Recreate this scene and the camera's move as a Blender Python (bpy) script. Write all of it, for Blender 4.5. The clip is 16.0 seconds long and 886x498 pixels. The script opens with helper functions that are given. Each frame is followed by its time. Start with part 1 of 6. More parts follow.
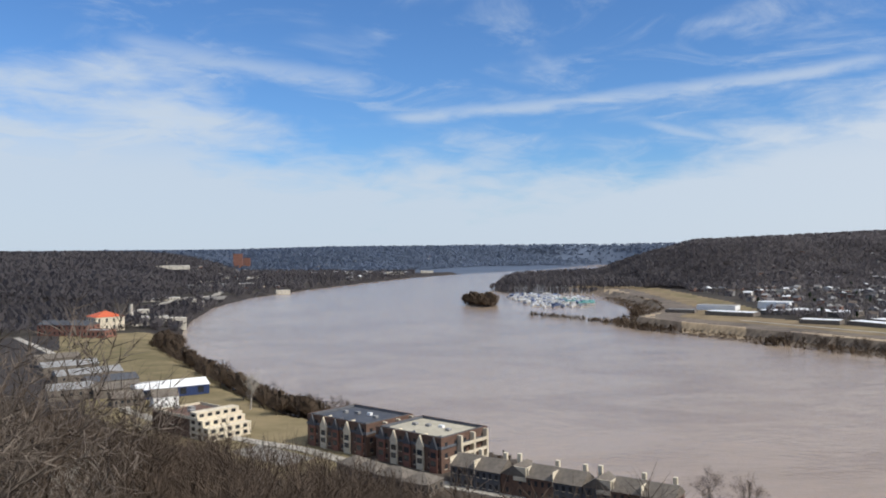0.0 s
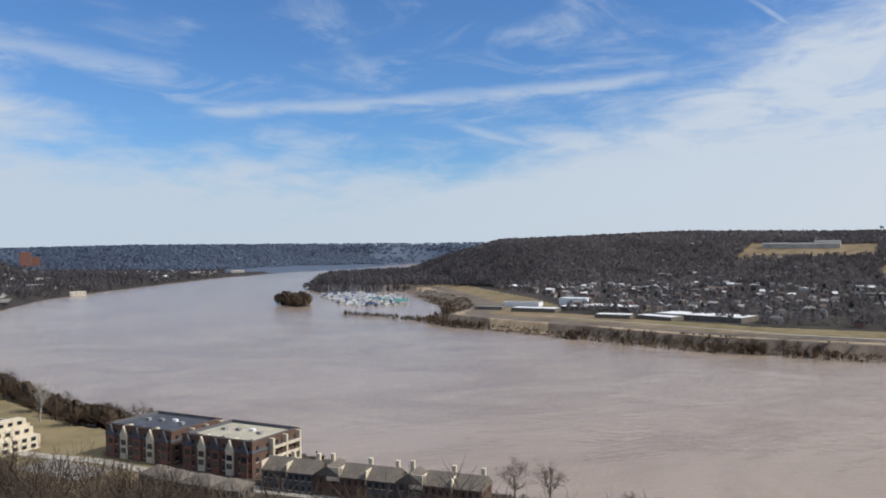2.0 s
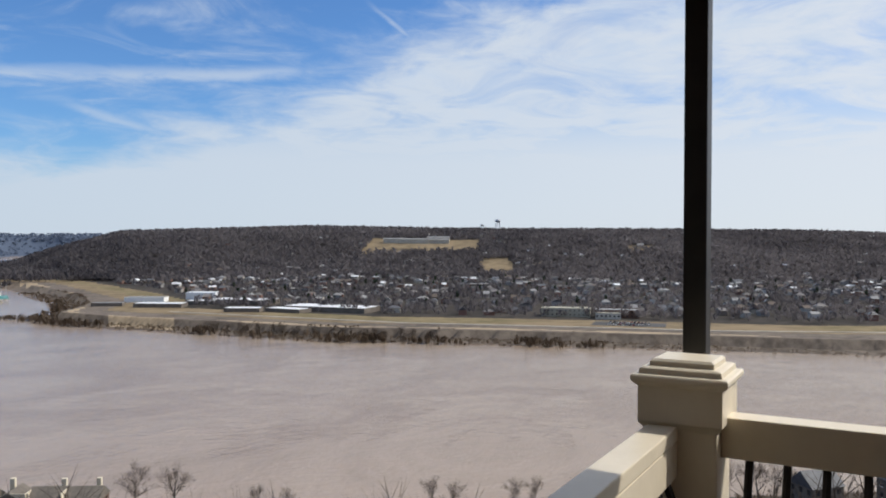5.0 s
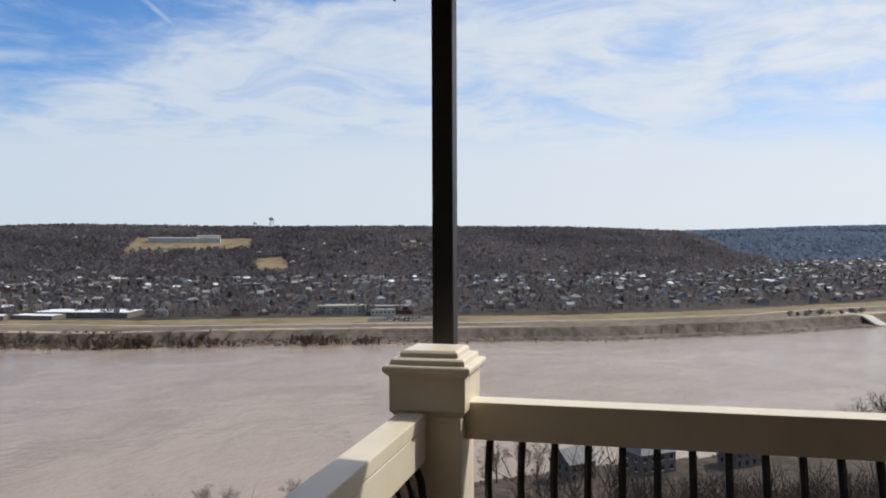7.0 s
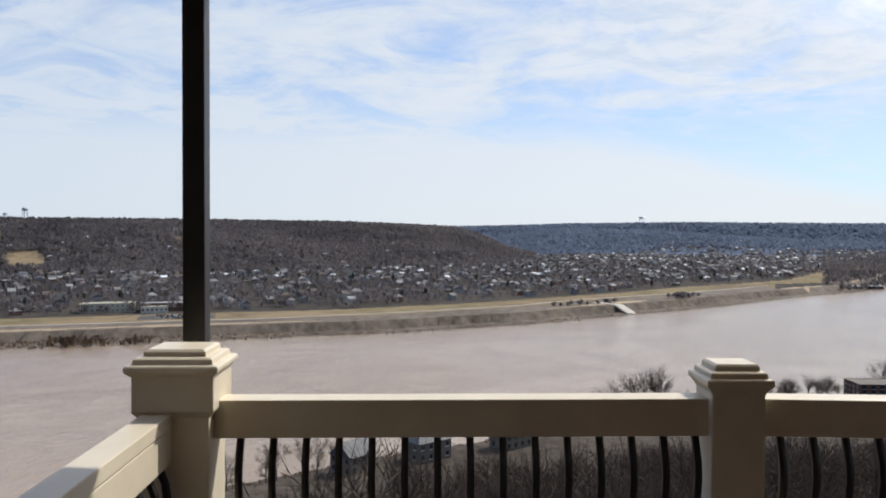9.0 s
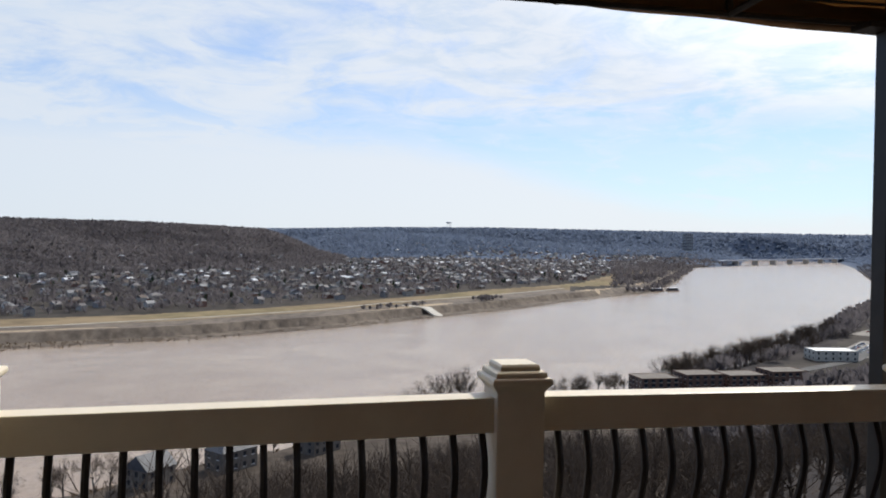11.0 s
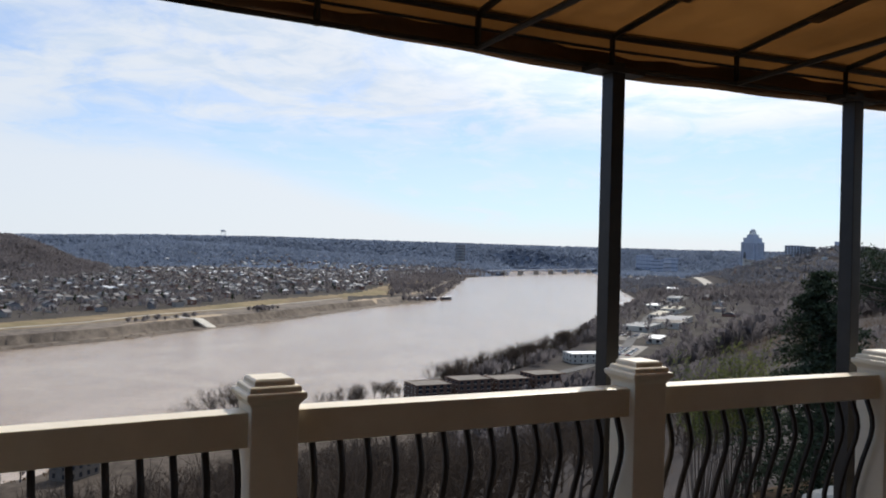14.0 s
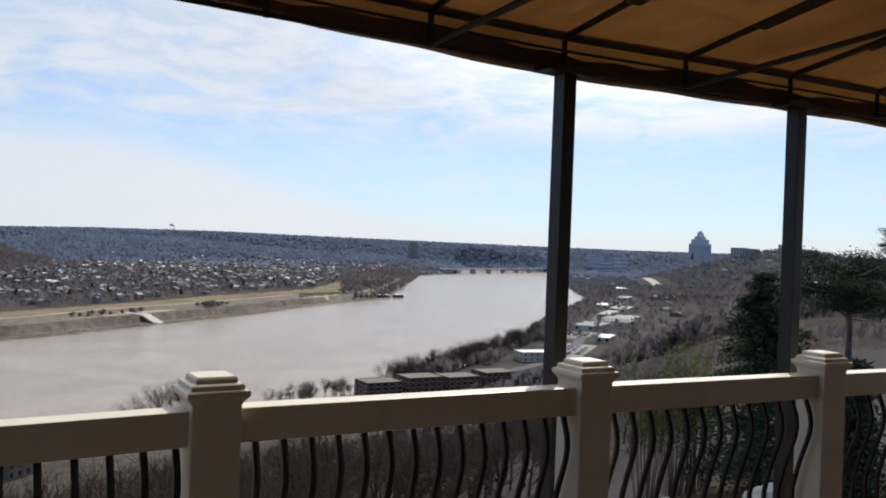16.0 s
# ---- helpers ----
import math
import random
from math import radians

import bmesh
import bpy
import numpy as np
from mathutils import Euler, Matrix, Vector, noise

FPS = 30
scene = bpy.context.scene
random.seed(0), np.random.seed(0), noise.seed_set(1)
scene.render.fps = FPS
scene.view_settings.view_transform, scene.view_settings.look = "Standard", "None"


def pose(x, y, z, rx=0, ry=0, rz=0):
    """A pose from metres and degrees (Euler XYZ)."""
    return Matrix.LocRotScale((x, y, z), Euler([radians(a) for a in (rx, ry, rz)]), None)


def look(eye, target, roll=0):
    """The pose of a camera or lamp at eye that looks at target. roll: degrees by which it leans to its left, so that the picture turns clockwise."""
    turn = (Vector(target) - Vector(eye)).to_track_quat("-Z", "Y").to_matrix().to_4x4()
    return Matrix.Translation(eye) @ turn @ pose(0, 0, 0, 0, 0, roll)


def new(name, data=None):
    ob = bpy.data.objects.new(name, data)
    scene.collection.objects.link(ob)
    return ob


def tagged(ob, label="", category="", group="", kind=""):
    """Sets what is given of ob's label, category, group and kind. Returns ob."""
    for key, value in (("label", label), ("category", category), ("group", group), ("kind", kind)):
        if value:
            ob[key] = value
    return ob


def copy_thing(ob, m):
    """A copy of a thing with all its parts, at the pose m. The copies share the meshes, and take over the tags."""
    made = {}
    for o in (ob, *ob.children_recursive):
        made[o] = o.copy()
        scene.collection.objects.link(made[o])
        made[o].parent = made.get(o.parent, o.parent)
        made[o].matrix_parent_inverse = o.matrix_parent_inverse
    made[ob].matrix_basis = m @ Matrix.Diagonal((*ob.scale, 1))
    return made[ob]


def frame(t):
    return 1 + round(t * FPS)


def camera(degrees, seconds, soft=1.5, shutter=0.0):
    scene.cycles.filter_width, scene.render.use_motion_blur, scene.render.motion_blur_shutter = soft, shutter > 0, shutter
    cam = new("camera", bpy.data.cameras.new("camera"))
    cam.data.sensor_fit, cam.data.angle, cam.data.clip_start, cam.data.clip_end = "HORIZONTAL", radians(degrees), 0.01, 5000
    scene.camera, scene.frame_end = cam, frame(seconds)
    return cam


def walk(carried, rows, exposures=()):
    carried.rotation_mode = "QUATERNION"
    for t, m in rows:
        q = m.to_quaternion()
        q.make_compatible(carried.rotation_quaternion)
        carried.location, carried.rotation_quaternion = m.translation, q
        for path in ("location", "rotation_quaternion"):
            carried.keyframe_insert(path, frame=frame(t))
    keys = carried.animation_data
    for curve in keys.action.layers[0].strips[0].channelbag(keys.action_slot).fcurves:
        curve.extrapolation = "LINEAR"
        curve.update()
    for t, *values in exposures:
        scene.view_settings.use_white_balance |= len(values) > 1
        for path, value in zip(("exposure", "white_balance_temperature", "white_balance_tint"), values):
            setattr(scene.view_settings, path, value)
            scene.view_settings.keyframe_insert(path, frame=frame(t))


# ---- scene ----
cam = camera(57.02, 16.0, soft=1.9)
PATH = [
    (0.0, pose(-0.161, 0.187, 1.600, 90.09, 0.60, -0.00)),
    (0.5, pose(-0.149, 0.188, 1.600, 89.99, 0.63, -2.55)),
    (1.0, pose(-0.138, 0.188, 1.600, 89.95, 0.64, -5.63)),
    (1.5, pose(-0.126, 0.189, 1.601, 89.91, 0.55, -9.31)),
    (2.0, pose(-0.112, 0.189, 1.600, 89.90, 0.47, -13.01)),
    (2.5, pose(-0.098, 0.190, 1.598, 89.86, 0.39, -16.73)),
    (3.0, pose(-0.082, 0.191, 1.594, 89.81, 0.30, -20.84)),
    (3.5, pose(-0.063, 0.191, 1.586, 89.67, 0.23, -25.33)),
    (4.0, pose(-0.042, 0.192, 1.580, 89.49, 0.00, -29.88)),
    (4.5, pose(-0.018, 0.192, 1.577, 89.38, -0.19, -34.32)),
    (7.0, pose(-0.024, 0.090, 1.581, 89.23, 0.22, -54.26)),
    (7.5, pose(-0.019, 0.069, 1.581, 88.93, 0.21, -58.06)),
    (8.0, pose(-0.010, 0.048, 1.581, 88.77, 0.30, -61.82)),
    (8.5, pose(0.000, 0.027, 1.582, 88.81, 0.17, -65.72)),
    (9.0, pose(-0.000, 0.000, 1.584, 88.84, -0.20, -69.52)),
    (9.5, pose(0.001, -0.010, 1.587, 88.88, -0.58, -72.81)),
    (10.0, pose(0.010, -0.025, 1.587, 88.94, -0.70, -76.24)),
    (12.5, pose(-0.097, -0.088, 1.614, 89.71, -1.18, -91.07)),
    (13.0, pose(-0.100, -0.104, 1.616, 89.88, -1.26, -93.46)),
    (13.5, pose(-0.103, -0.118, 1.617, 90.14, -1.36, -96.06)),
    (14.0, pose(-0.107, -0.127, 1.619, 90.19, -1.43, -98.29)),
    (14.5, pose(-0.112, -0.136, 1.620, 90.16, -1.41, -99.83)),
    (15.0, pose(-0.109, -0.141, 1.622, 90.17, -1.84, -100.85)),
    (15.5, pose(-0.100, -0.146, 1.621, 90.16, -2.17, -101.56)),
    (16.0, pose(-0.087, -0.145, 1.620, 90.14, -2.20, -101.60)),
]
walk(cam, PATH, [(0.0, 0.0), (1.0, 0.05), (2.0, -0.09), (3.0, 0.11), (4.0, -0.01), (7.0, 0.0), (9.5, 0.08), (13.0, 0.10), (16.0, 0.03)])

# ---- world and sun ----
SUN_YAW, SUN_EL = -116.0, 43.5
sun_way = Vector((-math.sin(radians(SUN_YAW)) * math.cos(radians(SUN_EL)), math.cos(radians(SUN_YAW)) * math.cos(radians(SUN_EL)), math.sin(radians(SUN_EL))))
sun_data = bpy.data.lights.new("sun", "SUN")
sun_data.energy, sun_data.angle, sun_data.color = 3.6, radians(0.6), (1.0, 0.95, 0.87)
sun = new("sun", sun_data)
sun.matrix_world = look(sun_way * 100, (0, 0, 0))

world = bpy.data.worlds.new("sky")
scene.world = world
world.use_nodes = True
wt = world.node_tree
wt.nodes.clear()


class Maths:
    """Small builder of node arithmetic in one tree."""

    def __init__(self, tree):
        self.tree = tree

    def op(self, kind, *args):
        n = self.tree.nodes.new("ShaderNodeMath")
        n.operation = kind
        for i, a in enumerate(args):
            if isinstance(a, (int, float)):
                n.inputs[i].default_value = a
            else:
                self.tree.links.new(a, n.inputs[i])
        return n.outputs[0]

    def add(self, a, b): return self.op("ADD", a, b)
    def sub(self, a, b): return self.op("SUBTRACT", a, b)
    def mul(self, a, b): return self.op("MULTIPLY", a, b)
    def div(self, a, b): return self.op("DIVIDE", a, b)

    def smooth(self, v, lo, hi, a=0.0, b=1.0):
        n = self.tree.nodes.new("ShaderNodeMapRange")
        n.interpolation_type = "SMOOTHSTEP"
        self.tree.links.new(v, n.inputs[0])
        for i, x in enumerate((lo, hi, a, b)):
            n.inputs[i + 1].default_value = x
        return n.outputs[0]

    def vec(self, x, y, z):
        n = self.tree.nodes.new("ShaderNodeCombineXYZ")
        for i, a in enumerate((x, y, z)):
            if isinstance(a, (int, float)):
                n.inputs[i].default_value = a
            else:
                self.tree.links.new(a, n.inputs[i])
        return n.outputs[0]

    def noise(self, vec, scale, detail=6.0, rough=0.6, distort=0.0):
        n = self.tree.nodes.new("ShaderNodeTexNoise")
        n.inputs["Scale"].default_value, n.inputs["Detail"].default_value = scale, detail
        n.inputs["Roughness"].default_value, n.inputs["Distortion"].default_value = rough, distort
        self.tree.links.new(vec, n.inputs["Vector"])
        return n.outputs["Fac"]

    def mix(self, fac, a, b):
        n = self.tree.nodes.new("ShaderNodeMix")
        n.data_type = "RGBA"
        for sock, x in ((n.inputs[0], fac), (n.inputs[6], a), (n.inputs[7], b)):
            if isinstance(x, (int, float)):
                sock.default_value = x
            elif isinstance(x, tuple):
                sock.default_value = (*x, 1) if len(x) == 3 else x
            else:
                self.tree.links.new(x, sock)
        return n.outputs[2]


q = Maths(wt)
tc = wt.nodes.new("ShaderNodeTexCoord")
sep = wt.nodes.new("ShaderNodeSeparateXYZ")
wt.links.new(tc.outputs["Generated"], sep.inputs[0])
dx, dy, dz = sep.outputs
az = q.mul(q.op("ARCTAN2", q.mul(dx, -1.0), dy), 180 / math.pi)
el = q.mul(q.op("ARCSINE", dz), 180 / math.pi)
up = q.add(q.op("MAXIMUM", dz, 0.0), 0.10)
px, py = q.div(dx, up), q.div(dy, up)
flat_vec = q.vec(px, py, 0.0)
view_vec = q.vec(q.mul(az, 0.05), q.mul(el, 0.17), 0.0)

sky = wt.nodes.new("ShaderNodeTexSky")
sky.sky_type, sky.sun_disc = "NISHITA", False
sky.sun_elevation, sky.sun_rotation = radians(SUN_EL), radians(-SUN_YAW)
sky.altitude, sky.air_density, sky.dust_density, sky.ozone_density = 200, 1.0, 0.4, 2.5
gain = wt.nodes.new("ShaderNodeVectorMath")
gain.operation = "MULTIPLY"
wt.links.new(sky.outputs[0], gain.inputs[0])
gain.inputs[1].default_value = (0.062, 0.094, 0.132)

# cirrus sheet: its upper edge climbs toward the sun
edge_ramp = q.add(q.smooth(az, -8.0, -70.0, 6.0, 25.0), q.smooth(az, 2.0, 22.0, 0.0, 5.0))
n_big = q.noise(view_vec, 1.5, 3.0, 0.5, 0.3)
n_fine = q.noise(view_vec, 5.0, 7.0, 0.62, 0.5)
n_wisp = q.noise(flat_vec, 1.9, 8.0, 0.62, 0.9)
ragged = q.add(q.mul(q.sub(n_big, 0.5), 13.0), q.mul(q.sub(n_fine, 0.5), 7.0))
sheet = q.smooth(q.add(q.sub(edge_ramp, el), ragged), -2.6, 3.4, 0.0, 0.93)
gaps = q.smooth(q.add(q.mul(n_wisp, 0.7), q.mul(n_big, 0.3)), 0.34, 0.56, 0.52, 1.0)
low = q.smooth(el, 13.0, 5.0, 0.0, 1.0)
sheet = q.mul(sheet, q.op("MAXIMUM", gaps, low))
# blue window low in the sheet beside the sun's side
win_foot = q.sub(el, q.smooth(az, -76.0, -104.0, 5.4, 0.4))
win_foot = q.add(win_foot, q.mul(q.sub(n_fine, 0.5), 2.0))
win = q.mul(q.mul(q.smooth(win_foot, 0.0, 2.4), q.smooth(el, 9.4, 7.2)), q.mul(q.smooth(az, -66.0, -76.0), q.smooth(az, -150.0, -135.0)))
win = q.mul(win, q.smooth(n_fine, 0.74, 0.46, 0.45, 1.0))
sheet = q.mul(sheet, q.sub(1.0, q.mul(win, 0.40)))
# thin wisps high up in the blue
wisps = q.mul(q.smooth(n_wisp, 0.45, 0.72, 0.0, 0.52), q.smooth(n_big, 0.38, 0.58))


def streak(a0, e0, a1, e1, wide, power):
    """A straight trail of ice cloud between two directions."""
    s = (e1 - e0) / (a1 - a0)
    off = q.sub(q.sub(el, e0), q.mul(q.sub(az, a0), s))
    off = q.add(off, q.mul(q.sub(n_fine, 0.5), wide * 1.3))
    band = q.smooth(q.op("ABSOLUTE", off), wide, 0.0, 0.0, power)
    lo, hi = min(a0, a1), max(a0, a1)
    ends = q.mul(q.smooth(az, lo - 0.8, lo + 1.5), q.smooth(az, hi + 0.8, hi - 2.0))
    return q.mul(q.mul(band, ends), q.smooth(n_fine, 0.30, 0.60, 0.55, 1.0))


trails = [streak(4.0, 9.2, -29.0, 11.4, 0.75, 0.62), streak(-13.5, 8.6, -23.0, 6.0, 0.55, 0.5), streak(-33.5, 15.9, -36.6, 13.6, 0.35, 0.6),
          streak(22.0, 13.6, 5.0, 11.4, 1.2, 0.5), streak(26.0, 11.8, 18.0, 12.4, 0.8, 0.5), streak(-104.0, 8.4, -92.0, 4.0, 0.4, 0.45)]
high = q.mul(q.smooth(el, 24.0, 42.0, 0.0, 0.8), q.smooth(n_wisp, 0.30, 0.52, 0.6, 1.0))
cover = q.op("MAXIMUM", q.op("MAXIMUM", sheet, wisps), high)
for s in trails:
    cover = q.op("MAXIMUM", cover, s)
haze = q.mul(q.smooth(el, 7.0, 0.0, 0.0, 0.72), q.smooth(az, -84.0, -104.0, 1.0, 0.9))
cover = q.op("MAXIMUM", cover, haze)
bright = q.smooth(az, 10.0, -110.0, 0.0, 1.0)
cloud_colour = q.mix(bright, (0.57, 0.66, 0.77), (0.80, 0.83, 0.87))
cloud_shade = q.mix(q.smooth(n_fine, 0.30, 0.62), (0.62, 0.71, 0.83), cloud_colour)
cloud_shade = q.mix(low, cloud_shade, cloud_colour)
toward = wt.nodes.new("ShaderNodeVectorMath")
toward.operation = "DOT_PRODUCT"
wt.links.new(tc.outputs["Generated"], toward.inputs[0])
toward.inputs[1].default_value = sun_way
aureole = q.smooth(toward.outputs["Value"], 0.79, 1.0, 0.0, 1.0)
cloud_shade = q.mix(aureole, cloud_shade, (2.6, 2.5, 2.35))
final_sky = q.mix(cover, gain.outputs[0], cloud_shade)
bg = wt.nodes.new("ShaderNodeBackground")
out = wt.nodes.new("ShaderNodeOutputWorld")
wt.links.new(final_sky, bg.inputs[0])
bg.inputs[1].default_value = 1.0
wt.links.new(bg.outputs[0], out.inputs[0])

# ---- materials ----


def material(name, colour, rough=0.8, metal=0.0, dark=None, scale=4.0, detail=6.0, bump=0.0, bump_scale=None, vary=0.0, island=0.0, spec=0.3, stretch=(1, 1, 1), world_space=False, thin=0.0):
    """A surface with its colour broken by noise at two scales, relief, and change from piece to piece."""
    mat = bpy.data.materials.new(name)
    mat.use_nodes = True
    t = mat.node_tree
    b = t.nodes["Principled BSDF"]
    b.inputs["Roughness"].default_value, b.inputs["Metallic"].default_value = rough, metal
    b.inputs["Specular IOR Level"].default_value = spec
    k = Maths(t)
    coord = t.nodes.new("ShaderNodeTexCoord")
    place = t.nodes.new("ShaderNodeMapping")
    place.inputs["Scale"].default_value = stretch
    if world_space:
        geo = t.nodes.new("ShaderNodeNewGeometry")
        t.links.new(geo.outputs["Position"], place.inputs[0])
    else:
        t.links.new(coord.outputs["Object"], place.inputs[0])
    v = place.outputs[0]
    dark = dark or tuple(c * 0.6 for c in colour)
    n1 = k.noise(v, scale, detail, 0.6)
    n2 = k.noise(v, scale * 0.17, 3.0, 0.5)
    f = k.smooth(k.add(k.mul(n1, 0.6), k.mul(n2, 0.4)), 0.36, 0.62)
    col = k.mix(f, dark, colour)
    if vary or island:
        if island:
            g2 = t.nodes.new("ShaderNodeNewGeometry")
            r = g2.outputs["Random Per Island"]
        else:
            oi = t.nodes.new("ShaderNodeObjectInfo")
            r = oi.outputs["Random"]
        amount = max(vary, island)
        hsv = t.nodes.new("ShaderNodeHueSaturation")
        t.links.new(k.add(k.mul(r, 2 * amount), 1 - amount), hsv.inputs["Value"])
        t.links.new(col, hsv.inputs["Color"])
        col = hsv.outputs[0]
    t.links.new(col, b.inputs["Base Color"])
    if bump:
        bn = t.nodes.new("ShaderNodeBump")
        bn.inputs["Strength"].default_value = bump
        bn.inputs["Distance"].default_value = 0.02
        t.links.new(k.noise(v, bump_scale or scale * 3, 5.0, 0.6), bn.inputs["Height"])
        t.links.new(bn.outputs[0], b.inputs["Normal"])
    if thin:
        tl = t.nodes.new("ShaderNodeBsdfTranslucent")
        t.links.new(col, tl.inputs["Color"])
        mxs = t.nodes.new("ShaderNodeMixShader")
        mxs.inputs[0].default_value = thin
        t.links.new(b.outputs[0], mxs.inputs[1])
        t.links.new(tl.outputs[0], mxs.inputs[2])
        t.links.new(mxs.outputs[0], t.nodes["Material Output"].inputs[0])
    return mat


M_WOODFLOOR = material("leaf_litter", (0.058, 0.051, 0.049), 0.95, dark=(0.038, 0.034, 0.034), scale=0.06, world_space=True, spec=0.04)
M_LITTER = material("slope_leaf_litter", (0.100, 0.082, 0.068), 0.95, dark=(0.056, 0.046, 0.038), scale=0.25, world_space=True, spec=0.04)
# woodland floor for the distance, haze painted in as a blue base colour
M_FARFLOOR_HAZED = material("far_woodland_haze_tint", (0.102, 0.128, 0.178), 0.95, dark=(0.078, 0.098, 0.138), scale=0.006, world_space=True, spec=0.04)
M_GRASS = material("winter_grass", (0.240, 0.190, 0.112), 0.95, dark=(0.140, 0.118, 0.066), scale=0.05, world_space=True, spec=0.04)
M_DRY = material("dry_bank_grass", (0.245, 0.188, 0.118), 0.95, dark=(0.145, 0.112, 0.072), scale=0.04, world_space=True, spec=0.04)
M_MUD = material("flood_bank", (0.165, 0.132, 0.102), 0.95, dark=(0.070, 0.054, 0.042), scale=0.10, world_space=True)
M_SAND = material("flood_sand", (0.37, 0.285, 0.185), 0.95, dark=(0.25, 0.19, 0.125), scale=0.05, world_space=True)
M_TOWN = material("town_ground", (0.075, 0.066, 0.058), 0.95, dark=(0.04, 0.036, 0.032), scale=0.03, world_space=True, spec=0.04)
M_TERRACE = material("terrace_mulch", (0.085, 0.058, 0.037), 0.95, dark=(0.032, 0.025, 0.016), scale=1.2, world_space=True, spec=0.04)

M_PAINT = material("cream_paint", (0.77, 0.685, 0.53), 0.36, dark=(0.70, 0.615, 0.47), scale=6.0, bump=0.05, bump_scale=60, spec=0.45)
M_BLACK = material("black_painted_steel", (0.022, 0.019, 0.017), 0.45, dark=(0.012, 0.011, 0.010), scale=9, bump=0.06, spec=0.45)
M_BAR = material("bronze_painted_bar", (0.020, 0.014, 0.012), 0.5, scale=12, spec=0.4)
M_BOARD = material("deck_board", (0.09, 0.073, 0.061), 0.8, scale=3, stretch=(1, 12, 1), bump=0.2, vary=0.15)

# ---- the land ----
WATER = -88.4
RIVER = [(900, 4600), (433, 3558), (97, 3083), (-119, 2652), (-203, 2347), (-305, 1960), (-376, 1622), (-374, 1334), (-329, 1065), (-278, 856),
         (-223, 714), (-125, 535), (-70, 442), (-30, 405), (20, 364), (80, 292), (148, 232), (243, 172), (308, 130), (368, 77), (440, 25), (503, -56),
         (624, -145), (805, -245), (1042, -356), (1590, -638), (1956, -740), (3183, -1130), (4052, -1370), (4300, -1020), (3235, -740), (2847, -508),
         (1817, -286), (1493, -209), (1324, -116), (1215, -48), (1040, 35), (928, 107), (790, 190), (665, 293)]
RIVER += [(563, 416), (463, 533), (365, 635), (296, 764), (225, 890), (196, 975), (262, 1100), (286, 1230), (292, 1640), (133, 1668), (103, 1800), (190, 2500), (400, 2800),
          (541, 2900), (960, 4600)]
ISLET = [(37, 1338), (62, 1270), (84, 1300), (80, 1400), (52, 1440)]


def signed_distance(x, y, ring):
    """Distance to a closed ring on the plan; negative inside."""
    best = np.full(x.shape, 1e12)
    inside = np.zeros(x.shape, bool)
    for (ax, ay), (bx, by) in zip(ring, ring[1:] + ring[:1]):
        ex, ey = bx - ax, by - ay
        s = np.clip(((x - ax) * ex + (y - ay) * ey) / (ex * ex + ey * ey), 0, 1)
        best = np.minimum(best, (x - ax - s * ex) ** 2 + (y - ay - s * ey) ** 2)
        cross = ((ay > y) != (by > y)) & (x < ex * (y - ay) / (by - ay + 1e-12) + ax)
        inside ^= cross
    d = np.sqrt(best)
    return np.where(inside, -d, d)


def step(v):
    v = np.clip(v, 0, 1)
    return v * v * (3 - 2 * v)


def ripple(x, y, size, seed):
    """Smooth rolling noise on the plan, about -1 to 1."""
    rng = np.random.RandomState(seed)
    z = np.zeros(np.shape(x))
    for i in range(9):
        a, ph, k = rng.uniform(0, 6.28), rng.uniform(0, 6.28), rng.uniform(0.6, 2.6)
        z = z + np.sin((x * math.cos(a) + y * math.sin(a)) * k * 6.28 / size + ph) / k
    return z / 4.0


# by bearing: where the wooded far hills begin, where they crest, and how high they stand
HILL_AZ = [-180, -128, -86, -79, -76, -74, -72.5, -70.5, -68, -62, -54, -38, -29, -22, -17, -14, -11, -8, -3, 3, 8, 14, 20, 30, 60, 180]
HILL_BASE = [3400, 3400, 3300, 3000, 2500, 2150, 2000, 1950, 1900, 1750, 1650, 1750, 1800, 1700, 1650, 1800, 2300, 4200, 4000, 3200, 3000, 2900, 1500, 1300, 1500, 1500]
HILL_TOP = [3700, 3700, 3600, 3300, 2950, 2900, 2900, 2900, 2850, 2600, 2500, 2700, 2800, 2700, 2600, 2600, 2800, 4800, 4750, 4300, 4200, 4500, 3200, 2600, 2600, 2600]
HILL_EL = [-1.6, -1.6, -1.6, -1.6, -1.55, -1.15, -0.45, 0.18, 0.30, 0.45, 0.52, 0.62, 0.70, 0.48, 0.28, -0.55, -1.45, 0.10, 0.18, 0.08, 0.14, 0.0, -0.12, 0.0, 0.6, 0.6]
# a lower ridge behind the town, and the last ridge on the skyline: bearing and height
MID_AZ, MID_EL = [-180, -104, -96, -88, -84, -80, -76.5, -74, -71, 180], [-1.4, -1.2, -0.55, -0.30, 0.02, 0.14, 0.02, -0.35, -1.3, -1.4]
LAST_AZ, LAST_EL = [-180, -128, -115, -100, -86, -78, -73, -68, -60, 180], [0.4, 0.45, 0.38, 0.50, 0.62, 0.52, 0.36, 0.30, 0.22, 0.22]
# by bearing: how far the camera's own hill reaches before the river flats, and how it falls
OWN_AZ = [-180, -150, -134, -127, -122, -118, -112, -105, -96, -80, -60, -20, 0, 10, 20, 30, 60, 180]
OWN_BASE = [4000, 3600, 2600, 2000, 1300, 850, 560, 430, 350, 270, 205, 205, 245, 285, 330, 430, 900, 4000]
OWN_POW = [0.9, 0.9, 0.9, 0.9, 0.9, 0.9, 0.85, 0.8, 0.75, 0.7, 0.7, 0.7, 0.7, 0.7, 0.72, 0.75, 0.8, 0.9]


